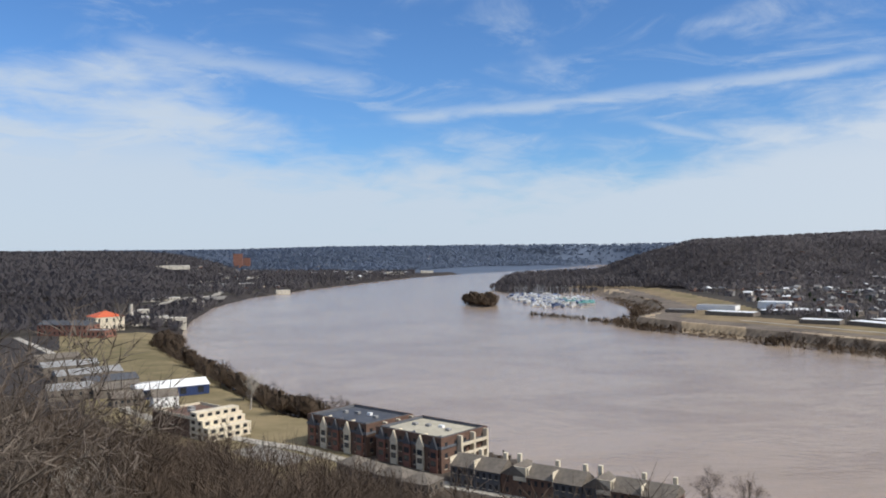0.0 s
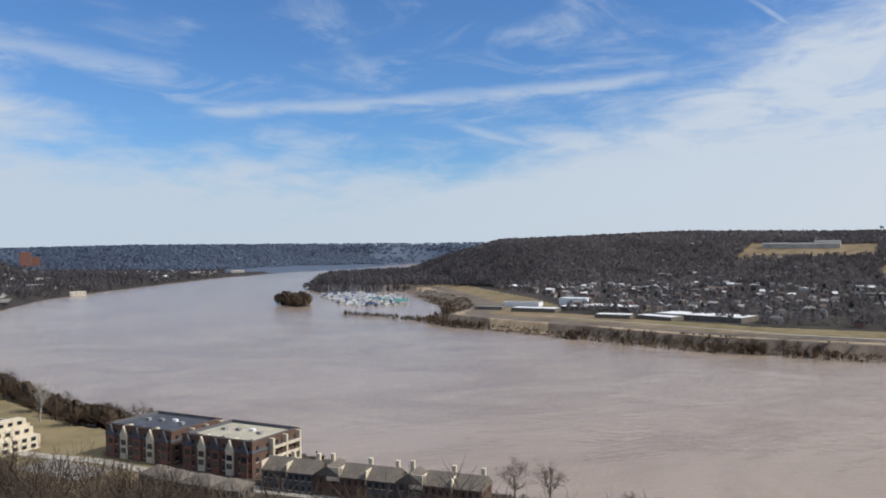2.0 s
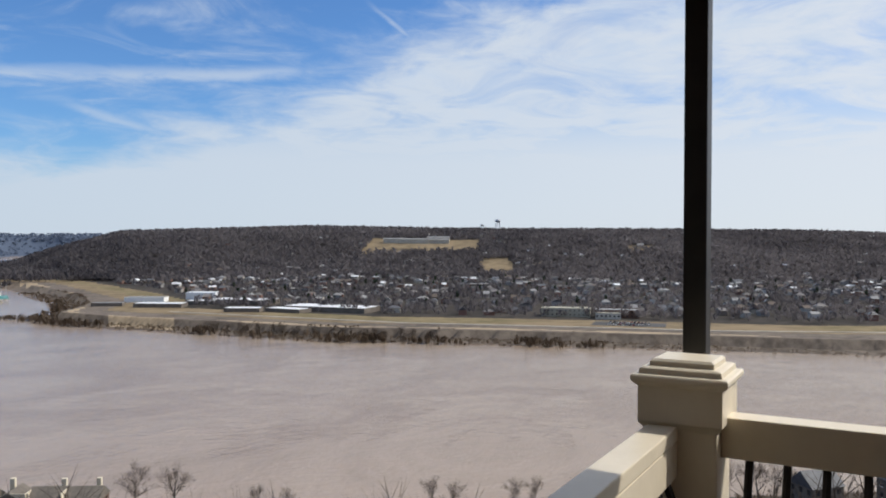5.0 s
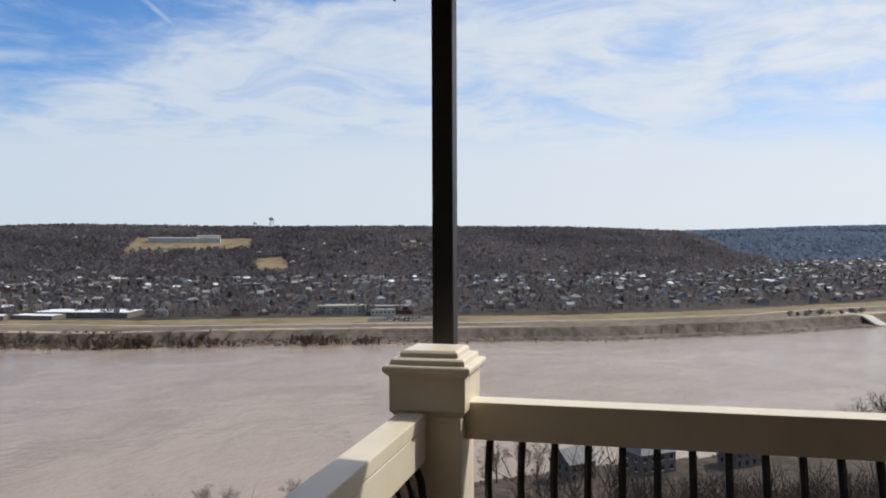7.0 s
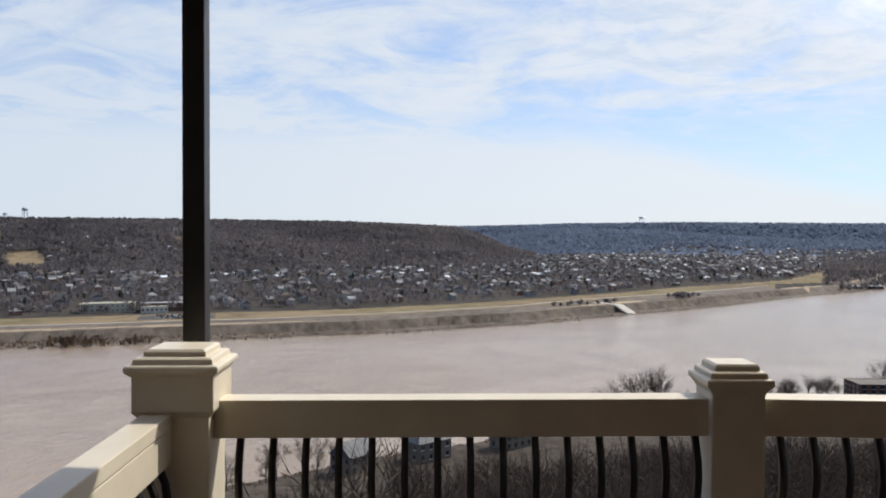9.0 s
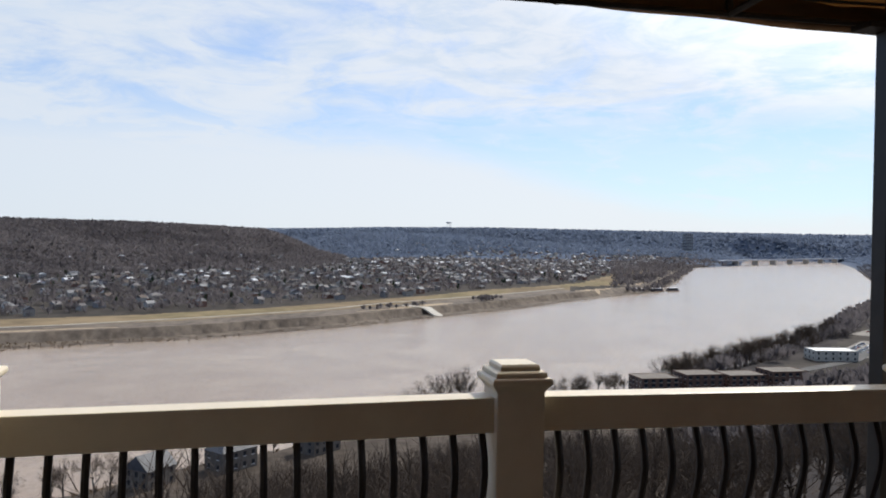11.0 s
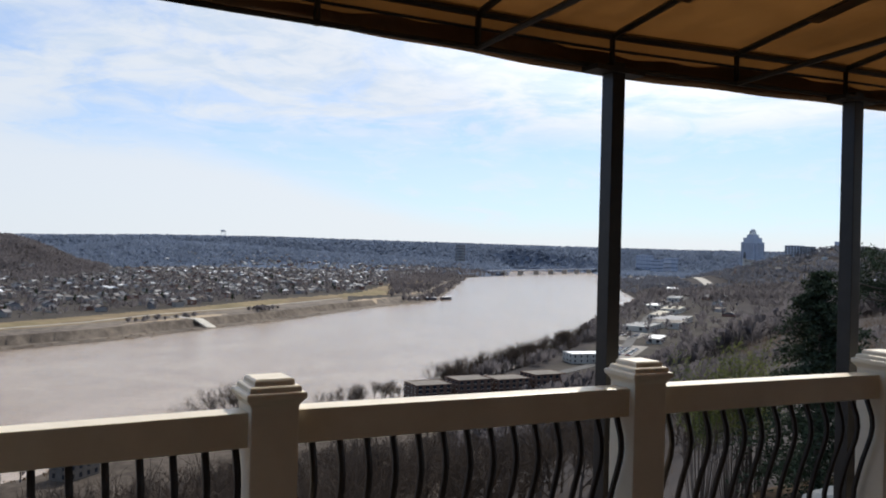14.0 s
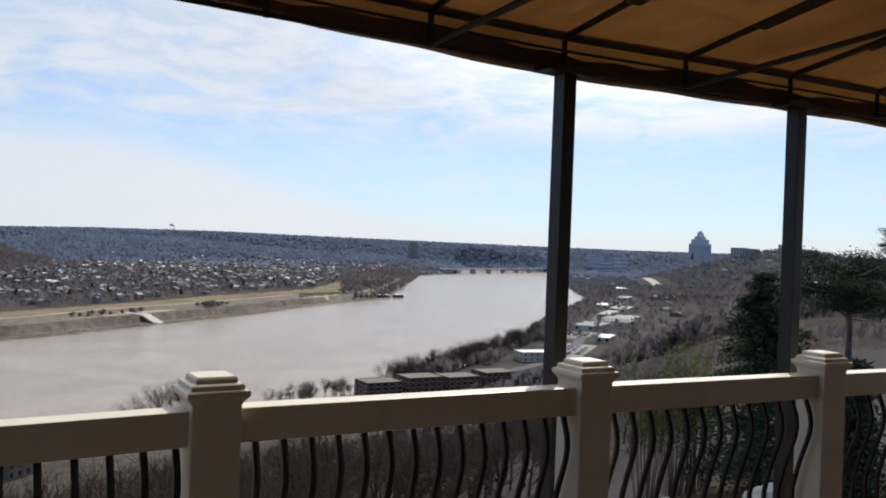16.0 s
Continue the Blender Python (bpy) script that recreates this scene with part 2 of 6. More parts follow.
def land(x, y):
    """The height of the ground at places on the plan."""
    x, y = np.asarray(x, float), np.asarray(y, float)
    d = np.hypot(x, y)
    a = np.degrees(np.arctan2(-x, y))
    sd = np.minimum(signed_distance(x, y, RIVER), 1e6)
    isl = signed_distance(x, y, ISLET)
    sd = np.where(isl < 0, -isl, np.where((sd < 0) & (-isl > sd), -isl, sd))
    far_side = (a < 0) & (d > 620) & (y > -900) & (a > -108)
    z = np.where(sd < 0, np.maximum(sd * 0.25, -5.0), 0) + WATER
    near_bank = WATER + 8.4 * step(sd / 38)
    far_bank = WATER + 3.2 * step(sd / 90) + 5.4 * step((sd - 70) / 66) - 1.6 * step((sd - 130) / 40)
    z = np.where(sd > 0, np.where(far_side, far_bank, near_bank), z)
    base, top = np.interp(a, HILL_AZ, HILL_BASE), np.interp(a, HILL_AZ, HILL_TOP)
    crest = 1.6 + top * np.tan(np.radians(np.interp(a, HILL_AZ, HILL_EL)))
    u = (d - base) / (top - base)
    roll = ripple(x, y, 900, 3) * 14 * step(u * 2) * np.clip(1.15 - u, 0, 1)
    hill = np.where(u <= 0, -1e3, np.where(u < 1, -81 + (crest + 81) * np.sin(np.clip(u, 0, 1) * 1.5708) ** 1.25 + roll, crest))
    ease = step((sd - 25) / np.where(d > 2900, 700, 160))
    z = np.where(sd > 25, np.maximum(z, z + (hill - z) * ease), z)
    # far ridge on the skyline
    ridge = -82 + (1.6 + 4800 * np.tan(np.radians(np.interp(a, LAST_AZ, LAST_EL))) + 82) * step((d - 4150) / 640)
    ridge = np.where(a > -60, -82 + (1.6 + 4850 * math.tan(radians(0.22)) + 82) * step((d - 4560) / 290), ridge)
    middle = -82 + (1.6 + 3700 * np.tan(np.radians(np.interp(a, MID_AZ, MID_EL))) + 82 + ripple(x, y, 700, 6) * 7) * step((d - 3000) / 700) * step((4250 - d) / 300)
    ridge = np.where(a > -68, ridge, np.maximum(ridge, middle))
    z = np.where(sd > 8, np.maximum(z, z + (ridge - z) * step((sd - 8) / 200)), z)
    # hill with the old quarter beside downtown
    ex, ey = x - 2150, y + 1500
    mount = -80 + 118 * np.exp(-((ex * 0.83 - ey * 0.56) / 620) ** 2 - ((ex * 0.56 + ey * 0.83) / 330) ** 2)
    z = np.where(sd > 30, np.maximum(z, mount), z)
    # the camera's own hill
    ob, op = np.interp(a, OWN_AZ, OWN_BASE), np.interp(a, OWN_AZ, OWN_POW)
    fall = np.clip((d - 7) / (ob - 7), 0, 1) ** op
    own = -3.2 - 77.5 * fall + ripple(x, y, 70, 8) * 1.3 * step((d - 15) / 40)
    own = np.where(fall >= 1, -1e3, own)
    return np.where(sd > 12, np.maximum(z, own), z)


def land_at(x, y):
    return float(land(np.array([x]), np.array([y]))[0])


def grid_mesh(name, mats, verts, faces, index=None, smooth=True):
    me = bpy.data.meshes.new(name)
    me.from_pydata(verts, [], faces)
    for m in mats:
        me.materials.append(m)
    if index is not None:
        me.polygons.foreach_set("material_index", np.asarray(index, np.int32))
    if smooth:
        me.polygons.foreach_set("use_smooth", np.ones(len(me.polygons), bool))
    me.update()
    return me


angles = np.concatenate([np.arange(-140, 40, 0.34), np.arange(40, 220, 3.0)])
geo_r = 7 * (4990 / 7) ** np.linspace(0, 1, 360)
rings = np.concatenate([[0.05, 5.0], geo_r[geo_r < 645], np.arange(650, 1330, 4.0), geo_r[geo_r > 1335]])
A, R = np.meshgrid(np.radians(angles), rings)
gx, gy = -np.sin(A) * R, np.cos(A) * R
gz = land(gx, gy)
gz[0:2] = -3.2
na, nr = len(angles), len(rings)
idx = np.arange(na * nr).reshape(nr, na)
nxt = np.roll(idx, -1, axis=1)
quads = np.stack([idx[:-1], nxt[:-1], nxt[1:], idx[1:]], axis=-1).reshape(-1, 4)[:, ::-1]
# land cover of each cell
cx, cy = (gx[:-1] + gx[1:]).ravel() / 2, (gy[:-1] + gy[1:]).ravel() / 2
cd, ca = np.hypot(cx, cy), np.degrees(np.arctan2(-cx, cy))
cs = signed_distance(cx, cy, RIVER)
cov = np.zeros(len(cx), np.int32)
far_cell = (cd > 640) & (ca < -9) & (ca > -101) & (cd < 2300)
hill_start = np.interp(ca, HILL_AZ, HILL_BASE)
wob = np.where(far_cell, ripple(cx, cy, 560, 5) * 13, ripple(cx, cy, 160, 5) * 22)
cov[far_cell & (cs < 80 + wob)] = 3
cov[far_cell & (cs >= 80 + wob) & (cs < 150 + wob * 0.4)] = 2
cov[far_cell & (cs >= 150 + wob * 0.4) & (cd < hill_start)] = 4
cov[(ca > 6) & (cd > 300) & (cd < 900) & (cs > 18) & (cs < 105 + wob * 0.6)] = 1
cov[(ca > 5) & (cd >= 900) & (cd < hill_start) & (cs > 30)] = 4
cov[(ca < -92) & (ca > -119) & (cd > 380) & (cd < 1500) & (cs > 45) & (cs < 190)] = 4
cx1 = (np.abs((cx - 1325) * 0.71 - (cy - 1745) * 0.70) < 150) & (np.abs((cx - 1325) * 0.70 + (cy - 1745) * 0.71) < 85)
cx2 = (np.abs((cx - 1280) * 0.62 + (cy - 1400) * 0.78) < 85) & (np.abs((cx - 1280) * 0.78 - (cy - 1400) * 0.62) < 38)
cov[cx1 | cx2 | (np.hypot(cx - 1640, cy - 1270) < 38)] = 2
cov[far_cell & (cs > 12 + wob * 0.3) & (cs < 44 + wob * 0.3) & (ca < -16.5) & (ca > -20.5)] = 6
band = ripple(cx, cy, 330, 31)
mid_line = 122 + wob * 0.4
cov[far_cell & (np.abs(cs - mid_line) < 26 * np.clip(band + 0.45, 0, 1.2))] = 1
cov[far_cell & (np.abs(cs - 46 - wob * 0.5) < 9 * np.clip(-ripple(cx, cy, 260, 35) + 0.25, 0, 1))] = 6
cov[np.hypot(cx - 790, cy + 418) < 26] = 6
cov[(cd < 420) & (cov == 0) & (ca > -99)] = 7
# past 3 km the litter gives way to the haze-tinted floor
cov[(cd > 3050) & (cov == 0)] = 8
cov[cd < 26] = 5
grid = grid_mesh("ground", [M_WOODFLOOR, M_GRASS, M_DRY, M_MUD, M_TOWN, M_TERRACE, M_SAND, M_LITTER, M_FARFLOOR_HAZED], np.stack([gx, gy, gz], -1).reshape(-1, 3).tolist(), quads.tolist(), cov)
ground = tagged(new("ground", grid), "river valley ground with brown winter slopes, banks and flats", "ground", kind="structure")

# the river in flood
mw = bpy.data.materials.new("muddy_river_water")
mw.use_nodes = True
t = mw.node_tree
b = t.nodes["Principled BSDF"]
k = Maths(t)
geo = t.nodes.new("ShaderNodeNewGeometry")
mp = t.nodes.new("ShaderNodeMapping")
t.links.new(geo.outputs["Position"], mp.inputs[0])
mp.inputs["Rotation"].default_value = (0, 0, radians(35))
mp.inputs["Scale"].default_value = (0.75, 1.0, 1.0)
v = mp.outputs[0]
silt = k.smooth(k.noise(v, 0.012, 5.0, 0.6, 1.2), 0.35, 0.66)
t.links.new(k.mix(silt, (0.290, 0.215, 0.155), (0.350, 0.268, 0.200)), b.inputs["Base Color"])
b.inputs["Roughness"].default_value, b.inputs["IOR"].default_value = 0.17, 1.33
b.inputs["Specular IOR Level"].default_value = 0.6
bn = t.nodes.new("ShaderNodeBump")
bn.inputs["Strength"].default_value, bn.inputs["Distance"].default_value = 0.75, 0.5
chop = k.add(k.mul(k.noise(v, 0.30, 7.0, 0.62, 0.6), 1.5), k.mul(k.noise(v, 0.035, 4.0, 0.55, 0.8), 2.6))
t.links.new(chop, bn.inputs["Height"])
t.links.new(bn.outputs[0], b.inputs["Normal"])
bm = bmesh.new()
for vv in ((-700, -2500), (4990, -2500), (4990, 4990), (-700, 4990)):
    bm.verts.new((*vv, WATER))
bm.faces.new(bm.verts)
me = bpy.data.meshes.new("river")
bm.to_mesh(me)
bm.free()
me.materials.append(mw)
river = tagged(new("river", me), "wide brown river in flood with light chop", "river", kind="structure")

# ---- helpers for things ----


def box(bm, x0, y0, z0, x1, y1, z1, bevel=0.0):
    made = bmesh.ops.create_cube(bm, size=1.0, matrix=Matrix.LocRotScale(((x0 + x1) / 2, (y0 + y1) / 2, (z0 + z1) / 2), None, (x1 - x0, y1 - y0, z1 - z0)))
    if bevel:
        es = list({e for v in made["verts"] for e in v.link_edges})
        bmesh.ops.bevel(bm, geom=es, offset=bevel, segments=2, affect="EDGES", profile=0.6)
    return bm


def mesh_of(name, bm, *mats):
    me = bpy.data.meshes.new(name)
    bm.normal_update()
    bm.to_mesh(me)
    bm.free()
    for m in mats:
        me.materials.append(m)
    return me


def part(name, bm, mat, parent, label=""):
    """Links a bmesh as one mesh under a thing or a part."""
    ob = new(name, mesh_of(name, bm, mat))
    ob.parent = parent
    return tagged(ob, label)


def thing(name, m, label, category, group="", kind=""):
    ob = new(name)
    ob.empty_display_size = 0.2
    ob.matrix_world = m
    return tagged(ob, label, category, group, kind)


def tube(bm, pts, r0, r1=None, sides=6, cap=True):
    """A tapered tube through points."""
    pts = [Vector(p) for p in pts]
    r1 = r0 if r1 is None else r1
    ringsv = []
    for i, p in enumerate(pts):
        way = (pts[min(i + 1, len(pts) - 1)] - pts[max(i - 1, 0)]).normalized()
        side = way.cross(Vector((0, 0, 1)) if abs(way.z) < 0.9 else Vector((1, 0, 0))).normalized()
        other = way.cross(side)
        r = r0 + (r1 - r0) * i / max(1, len(pts) - 1)
        ringsv.append([bm.verts.new(p + (side * math.cos(j * 6.2832 / sides) + other * math.sin(j * 6.2832 / sides)) * r) for j in range(sides)])
    for a, b2 in zip(ringsv, ringsv[1:]):
        for j in range(sides):
            bm.faces.new((a[j], a[(j + 1) % sides], b2[(j + 1) % sides], b2[j]))
    if cap:
        bm.faces.new(ringsv[0][::-1])
        bm.faces.new(ringsv[-1])
    return bm


# ---- the deck ----
PSI = -67.566
DECK = pose(0, 0, 0, 0, 0, PSI)


def deck_xy(u, v):
    p = DECK @ Vector((u, v, 0))
    return p.x, p.y


POSTS = [(-0.719, 2.555), (1.003, 2.555), (2.588, 2.417), (4.075, 2.236), (5.52, 2.04), (6.95, 1.83)]


def rail_turn(i):
    (u0, v0), (u1, v1) = POSTS[max(0, i)], POSTS[min(i + 1, len(POSTS) - 1)]
    return math.degrees(math.atan2(v1 - v0, u1 - u0))


def post(i):
    """A cream boxed post with a moulded cap in three tiers."""
    corner = i == 0
    u, v = POSTS[i]
    lip, zc, half = (0.138, 1.181, 0.104) if corner else (0.103, 1.129, 0.083)
    turn = 0 if corner else (rail_turn(i - 1) + rail_turn(min(i, len(POSTS) - 2))) / 2
    po = thing("railing_post", DECK @ pose(u, v, 0, 0, 0, turn), "thick cream painted corner post with a collar and moulded cap" if corner else "cream painted square railing post with a moulded cap", "post", "railing posts")
    bm = box(bmesh.new(), -half, -half, -0.3, half, half, zc - 0.02, 0.006)
    part("shaft", bm, M_PAINT, po)
    bm = bmesh.new()
    if corner:
        box(bm, -0.121, -0.121, zc - 0.135, 0.121, 0.121, zc - 0.022, 0.004)
        # splayed underside of the collar
        for s0, s1, za, zb in ((0.1045, 0.121, zc - 0.155, zc - 0.135),):
            lo = [bm.verts.new((a * s0, b2 * s0, za)) for a, b2 in ((-1, -1), (1, -1), (1, 1), (-1, 1))]
            hi = [bm.verts.new((a * s1, b2 * s1, zb)) for a, b2 in ((-1, -1), (1, -1), (1, 1), (-1, 1))]
            for j in range(4):
                bm.faces.new((lo[j], lo[(j + 1) % 4], hi[(j + 1) % 4], hi[j]))
        part("collar", bm, M_PAINT, po)
        bm = bmesh.new()
    cap = part("cap", tiers(bm, lip, zc, 0.9 if corner else 0.88), M_PAINT, po)
    return po


def tiers(bm, lip, zc, k1):
    """Stacked square mouldings: cove, lip, step and a raised top plate."""
    prof = [(lip * 0.80, zc - 0.042), (lip * 0.86, zc - 0.030), (lip * 0.98, zc - 0.016), (lip, zc - 0.010), (lip, zc), (lip * 0.97, zc + 0.005), (lip * 0.86, zc + 0.008),
            (lip * 0.84, zc + 0.022), (lip * 0.80, zc + 0.026), (lip * 0.67, zc + 0.029), (lip * 0.66, zc + 0.042), (lip * 0.60, zc + 0.049)]
    prev = None
    for r, z in prof:
        ring = [bm.verts.new((a * r, b2 * r, z)) for a, b2 in ((-1, -1), (1, -1), (1, 1), (-1, 1))]
        if prev:
            for j in range(4):
                bm.faces.new((prev[j], prev[(j + 1) % 4], ring[(j + 1) % 4], ring[j]))
        else:
            bm.faces.new(ring[::-1])
        prev = ring
    bm.faces.new(prev)
    return bm


for i in range(len(POSTS)):
    post(i)

# bowed pickets: (height, outward bow)
BOW = [(0.975, 0.0), (0.945, -0.002), (0.91, -0.016), (0.87, -0.032), (0.82, -0.038), (0.77, -0.030), (0.71, -0.010), (0.65, 0.012), (0.58, 0.034), (0.48, 0.058), (0.38, 0.060), (0.28, 0.040), (0.19, 0.012), (0.10, 0.0)]


def railing(u0, v0, u1, v1, z_top, pads, group, deep=0.118, grooved=False):
    """One panel: a heavy top rail, a bottom rail and bowed dark pickets between."""
    long = math.hypot(u1 - u0, v1 - v0)
    turn = math.degrees(math.atan2(v1 - v0, u1 - u0))
    ra = thing("railing", DECK @ pose(u0, v0, 0, 0, 0, turn), "cream top rail over bowed dark metal pickets between posts", "railing", group)
    a, b2 = pads[0], long - pads[1]
    if grooved:
        part("top_rail", box(bmesh.new(), a, -0.044, z_top - 0.042, b2, 0.044, z_top, 0.004), M_PAINT, ra)
        part("under_rail", box(bmesh.new(), a, -0.042, z_top - deep, b2, 0.042, z_top - 0.045, 0.004), M_PAINT, ra)
    else:
        part("top_rail", box(bmesh.new(), a, -0.048, z_top - deep, b2, 0.052, z_top, 0.005), M_PAINT, ra)
    part("bottom_rail", box(bmesh.new(), a, -0.035, 0.05, b2, 0.035, 0.115, 0.005), M_PAINT, ra)
    bm = tube(bmesh.new(), [(0, w, z + (z_top - 1.073) * (z > 0.5)) for z, w in BOW], 0.0128, sides=6)
    me = mesh_of("picket", bm, M_BAR)
    n = round((b2 - a) / 0.1)
    for j in range(n):
        ob = new("picket", me)
        ob.parent = ra
        ob.location = (a + (j + 0.5) * (b2 - a) / n + 0.022, 0, 0)
    return ra


for i in range(len(POSTS) - 1):
    half = 0.104 if i == 0 else 0.083
    railing(*POSTS[i], *POSTS[i + 1], 1.068, (half, 0.083), "river-side railing")
railing(-0.768, -0.98, -0.768, 2.451, 1.040, (0.0, 0.0), "end railing", deep=0.150, grooved=True)

POLES = [(-0.757, 2.852), (2.696, 2.735), (4.172, 2.490), (6.95, 2.05)]
for u, v in POLES:
    po = thing("canopy_pole", DECK @ pose(u, v, 0), "black square steel pole carrying the canopy, outside the railing", "pole", "canopy poles")
    part("shaft", box(bmesh.new(), -0.038, -0.038, -3.6, 0.038, 0.038, 2.52, 0.004), M_BLACK, po)
    part("top_plate", box(bmesh.new(), -0.15, -0.055, 2.47, 0.15, 0.055, 2.495, 0.003), M_BLACK, po)

# deck floor boards on a frame
fl = thing("floor", DECK, "grey-brown timber deck boards", "floor", kind="structure")
part("platform", box(bmesh.new(), -0.95, -1.0, -0.34, 8.2, 1.85, -0.034), M_BOARD, fl)
bm = bmesh.new()
box(bm, -0.95, 1.85, -0.34, 2.9, 2.66, -0.034)
part("platform", bm, M_BOARD, fl)
me = mesh_of("deck_board", box(bmesh.new(), -0.93, -0.068, -0.032, 7.6, 0.068, 0.0, 0.004), M_BOARD)
for j in range(19):
    ob = new("deck_board", me)
    ob.parent = fl
    ob.location = (0, -0.94 + j * 0.145, 0)
for u, v in ((-0.8, 2.4), (2.5, 2.3), (6.8, 1.6)):
    pier = thing("deck_pier", DECK @ pose(u, v, 0), "timber pier under the deck", "pier", "deck piers")
    part("shaft", box(bmesh.new(), -0.09, -0.09, -4.4, 0.09, 0.09, -0.34), M_BOARD, pier)

# ---- canopy ----
mc = bpy.data.materials.new("tan_canvas")
mc.use_nodes = True
t = mc.node_tree
b = t.nodes["Principled BSDF"]
k = Maths(t)
cc = t.nodes.new("ShaderNodeTexCoord")
wave = k.smooth(k.noise(cc.outputs["Object"], 1.1, 5.0, 0.6), 0.3, 0.7)
col = k.mix(wave, (0.26, 0.155, 0.065), (0.36, 0.225, 0.10))
t.links.new(col, b.inputs["Base Color"])
b.inputs["Roughness"].default_value = 0.9
b.inputs["Specular IOR Level"].default_value = 0.1
tr = t.nodes.new("ShaderNodeBsdfTranslucent")
t.links.new(col, tr.inputs["Color"])
mx = t.nodes.new("ShaderNodeMixShader")
mx.inputs[0].default_value = 0.055
t.links.new(b.outputs[0], mx.inputs[1])
t.links.new(tr.outputs[0], mx.inputs[2])
t.links.new(mx.outputs[0], t.nodes["Material Output"].inputs[0])
M_CANVAS = mc
M_VALANCE = material("brown_canvas_band", (0.27, 0.18, 0.11), 0.9, scale=2.0, bump=0.15, thin=0.10)

EDGE = [(-0.95, 2.93), (1.0, 2.90), (2.66, 2.79), (4.10, 2.55), (5.6, 2.36), (8.2, 2.0)]


def edge_v(u):
    return float(np.interp(u, [p[0] for p in EDGE], [p[1] for p in EDGE]))


can = thing("canopy", DECK, "tan canvas canopy with a hanging valance on a dark tube frame", "canopy")
Z_EAVE, Z_BACK, V_BACK = 2.66, 3.35, -0.98


def eave_z(u, v):
    return Z_EAVE + (Z_BACK - Z_EAVE) * (edge_v(u) - v) / (edge_v(u) - V_BACK)


bm = bmesh.new()
us, ws = np.linspace(-0.95, 8.2, 47), np.linspace(0, 1, 9)
gridv = [[bm.verts.new((u, edge_v(u) + 0.035 + (V_BACK - edge_v(u) - 0.035) * w, eave_z(u, edge_v(u) + (V_BACK - edge_v(u)) * w) + 0.03 - 0.03 * math.sin(w * 3.14) * abs(math.sin((u + 0.95) * 3.14 / 0.78)))) for w in ws] for u in us]
for i in range(len(us) - 1):
    for j in range(len(ws) - 1):
        bm.faces.new((gridv[i][j], gridv[i + 1][j], gridv[i + 1][j + 1], gridv[i][j + 1]))
bmesh.ops.solidify(bm, geom=bm.faces[:], thickness=0.004)
part("roof_canvas", bm, M_CANVAS, can)
def hem(u):
    return float(np.interp(u, [-0.95, 1.0, 2.66, 8.2], [2.50, 2.515, 2.468, 2.458]))


def hanging(name, mat, inset, upper, lower):
    """A strip of canvas along the eave between two wavy heights."""
    bm = bmesh.new()
    rows_v = []
    for u in np.linspace(-0.95, 8.2, 150):
        w = 0.012 * math.sin(u * 9.0)
        za, zb = upper(u), lower(u)
        rows_v.append([bm.verts.new((u, edge_v(u) + inset + w * f, z)) for f, z in ((0.2, za), (0.5, (za + zb) / 2), (1.0, zb))])
    for a, b2 in zip(rows_v, rows_v[1:]):
        for j in range(2):
            bm.faces.new((a[j], b2[j], b2[j + 1], a[j + 1]))
    bmesh.ops.solidify(bm, geom=bm.faces[:], thickness=0.003)
    part(name, bm, mat, can)


hanging("valance_band", M_CANVAS, 0.028, lambda u: Z_EAVE + 0.05, lambda u: hem(u) + 0.03)
hanging("valance", M_VALANCE, 0.018, lambda u: 2.585 + 0.014 * max(-0.8, math.sin(u * 3.9 + 0.7 * math.sin(u * 1.7))) + 0.008 * math.sin(u * 17), hem)
# end valance over the side railing
bm = box(bmesh.new(), -0.965, V_BACK, 2.46, -0.958, edge_v(-0.95), 2.70)
part("end_valance", bm, M_VALANCE, can)
bm = tube(bmesh.new(), [(u, edge_v(u) - 0.03, Z_EAVE - 0.01) for u in np.linspace(-0.94, 8.1, 30)], 0.017)
part("eave_tube", bm, M_BLACK, can)
bm = tube(bmesh.new(), [(u, edge_v(u) - 0.03, Z_EAVE - 0.075) for u in np.linspace(-0.94, 8.1, 30)], 0.007)
part("lace_bar", bm, M_BLACK, can)
bm = tube(bmesh.new(), [(u, edge_v(u) - 0.035, 2.50) for u in np.linspace(-0.94, 8.1, 30)], 0.012)
part("lower_tube", bm, M_BLACK, can)
for j, u in enumerate(np.arange(-0.9, 8.1, 0.72)):
    v0 = edge_v(u) - 0.03
    part("rafter", tube(bmesh.new(), [(u, v0, Z_EAVE - 0.01), (u, V_BACK, Z_BACK - 0.01)], 0.016), M_BLACK, can)
    z1 = eave_z(u, v0 - 0.42) - 0.012
    bm = bmesh.new()
    quad = [bm.verts.new(c) for c in ((u - 0.045, v0 - 0.42, z1 - 0.02), (u + 0.045, v0 - 0.42, z1 - 0.02), (u + 0.045, V_BACK, Z_BACK - 0.032), (u - 0.045, V_BACK, Z_BACK - 0.032))]
    bm.faces.new(quad)
    bmesh.ops.solidify(bm, geom=bm.faces[:], thickness=0.003)
    part("rafter_pocket", bm, M_VALANCE, can)
    part("drop_strut", tube(bmesh.new(), [(u, v0, Z_EAVE), (u, v0, 2.49)], 0.014), M_BLACK, can)
    if j % 2 == 0:
        part("brace", tube(bmesh.new(), [(u, v0, 2.50), (u + 0.03, v0 - 1.15, 2.60), (u + 0.05, v0 - 2.2, 2.70)], 0.014), M_BLACK, can)

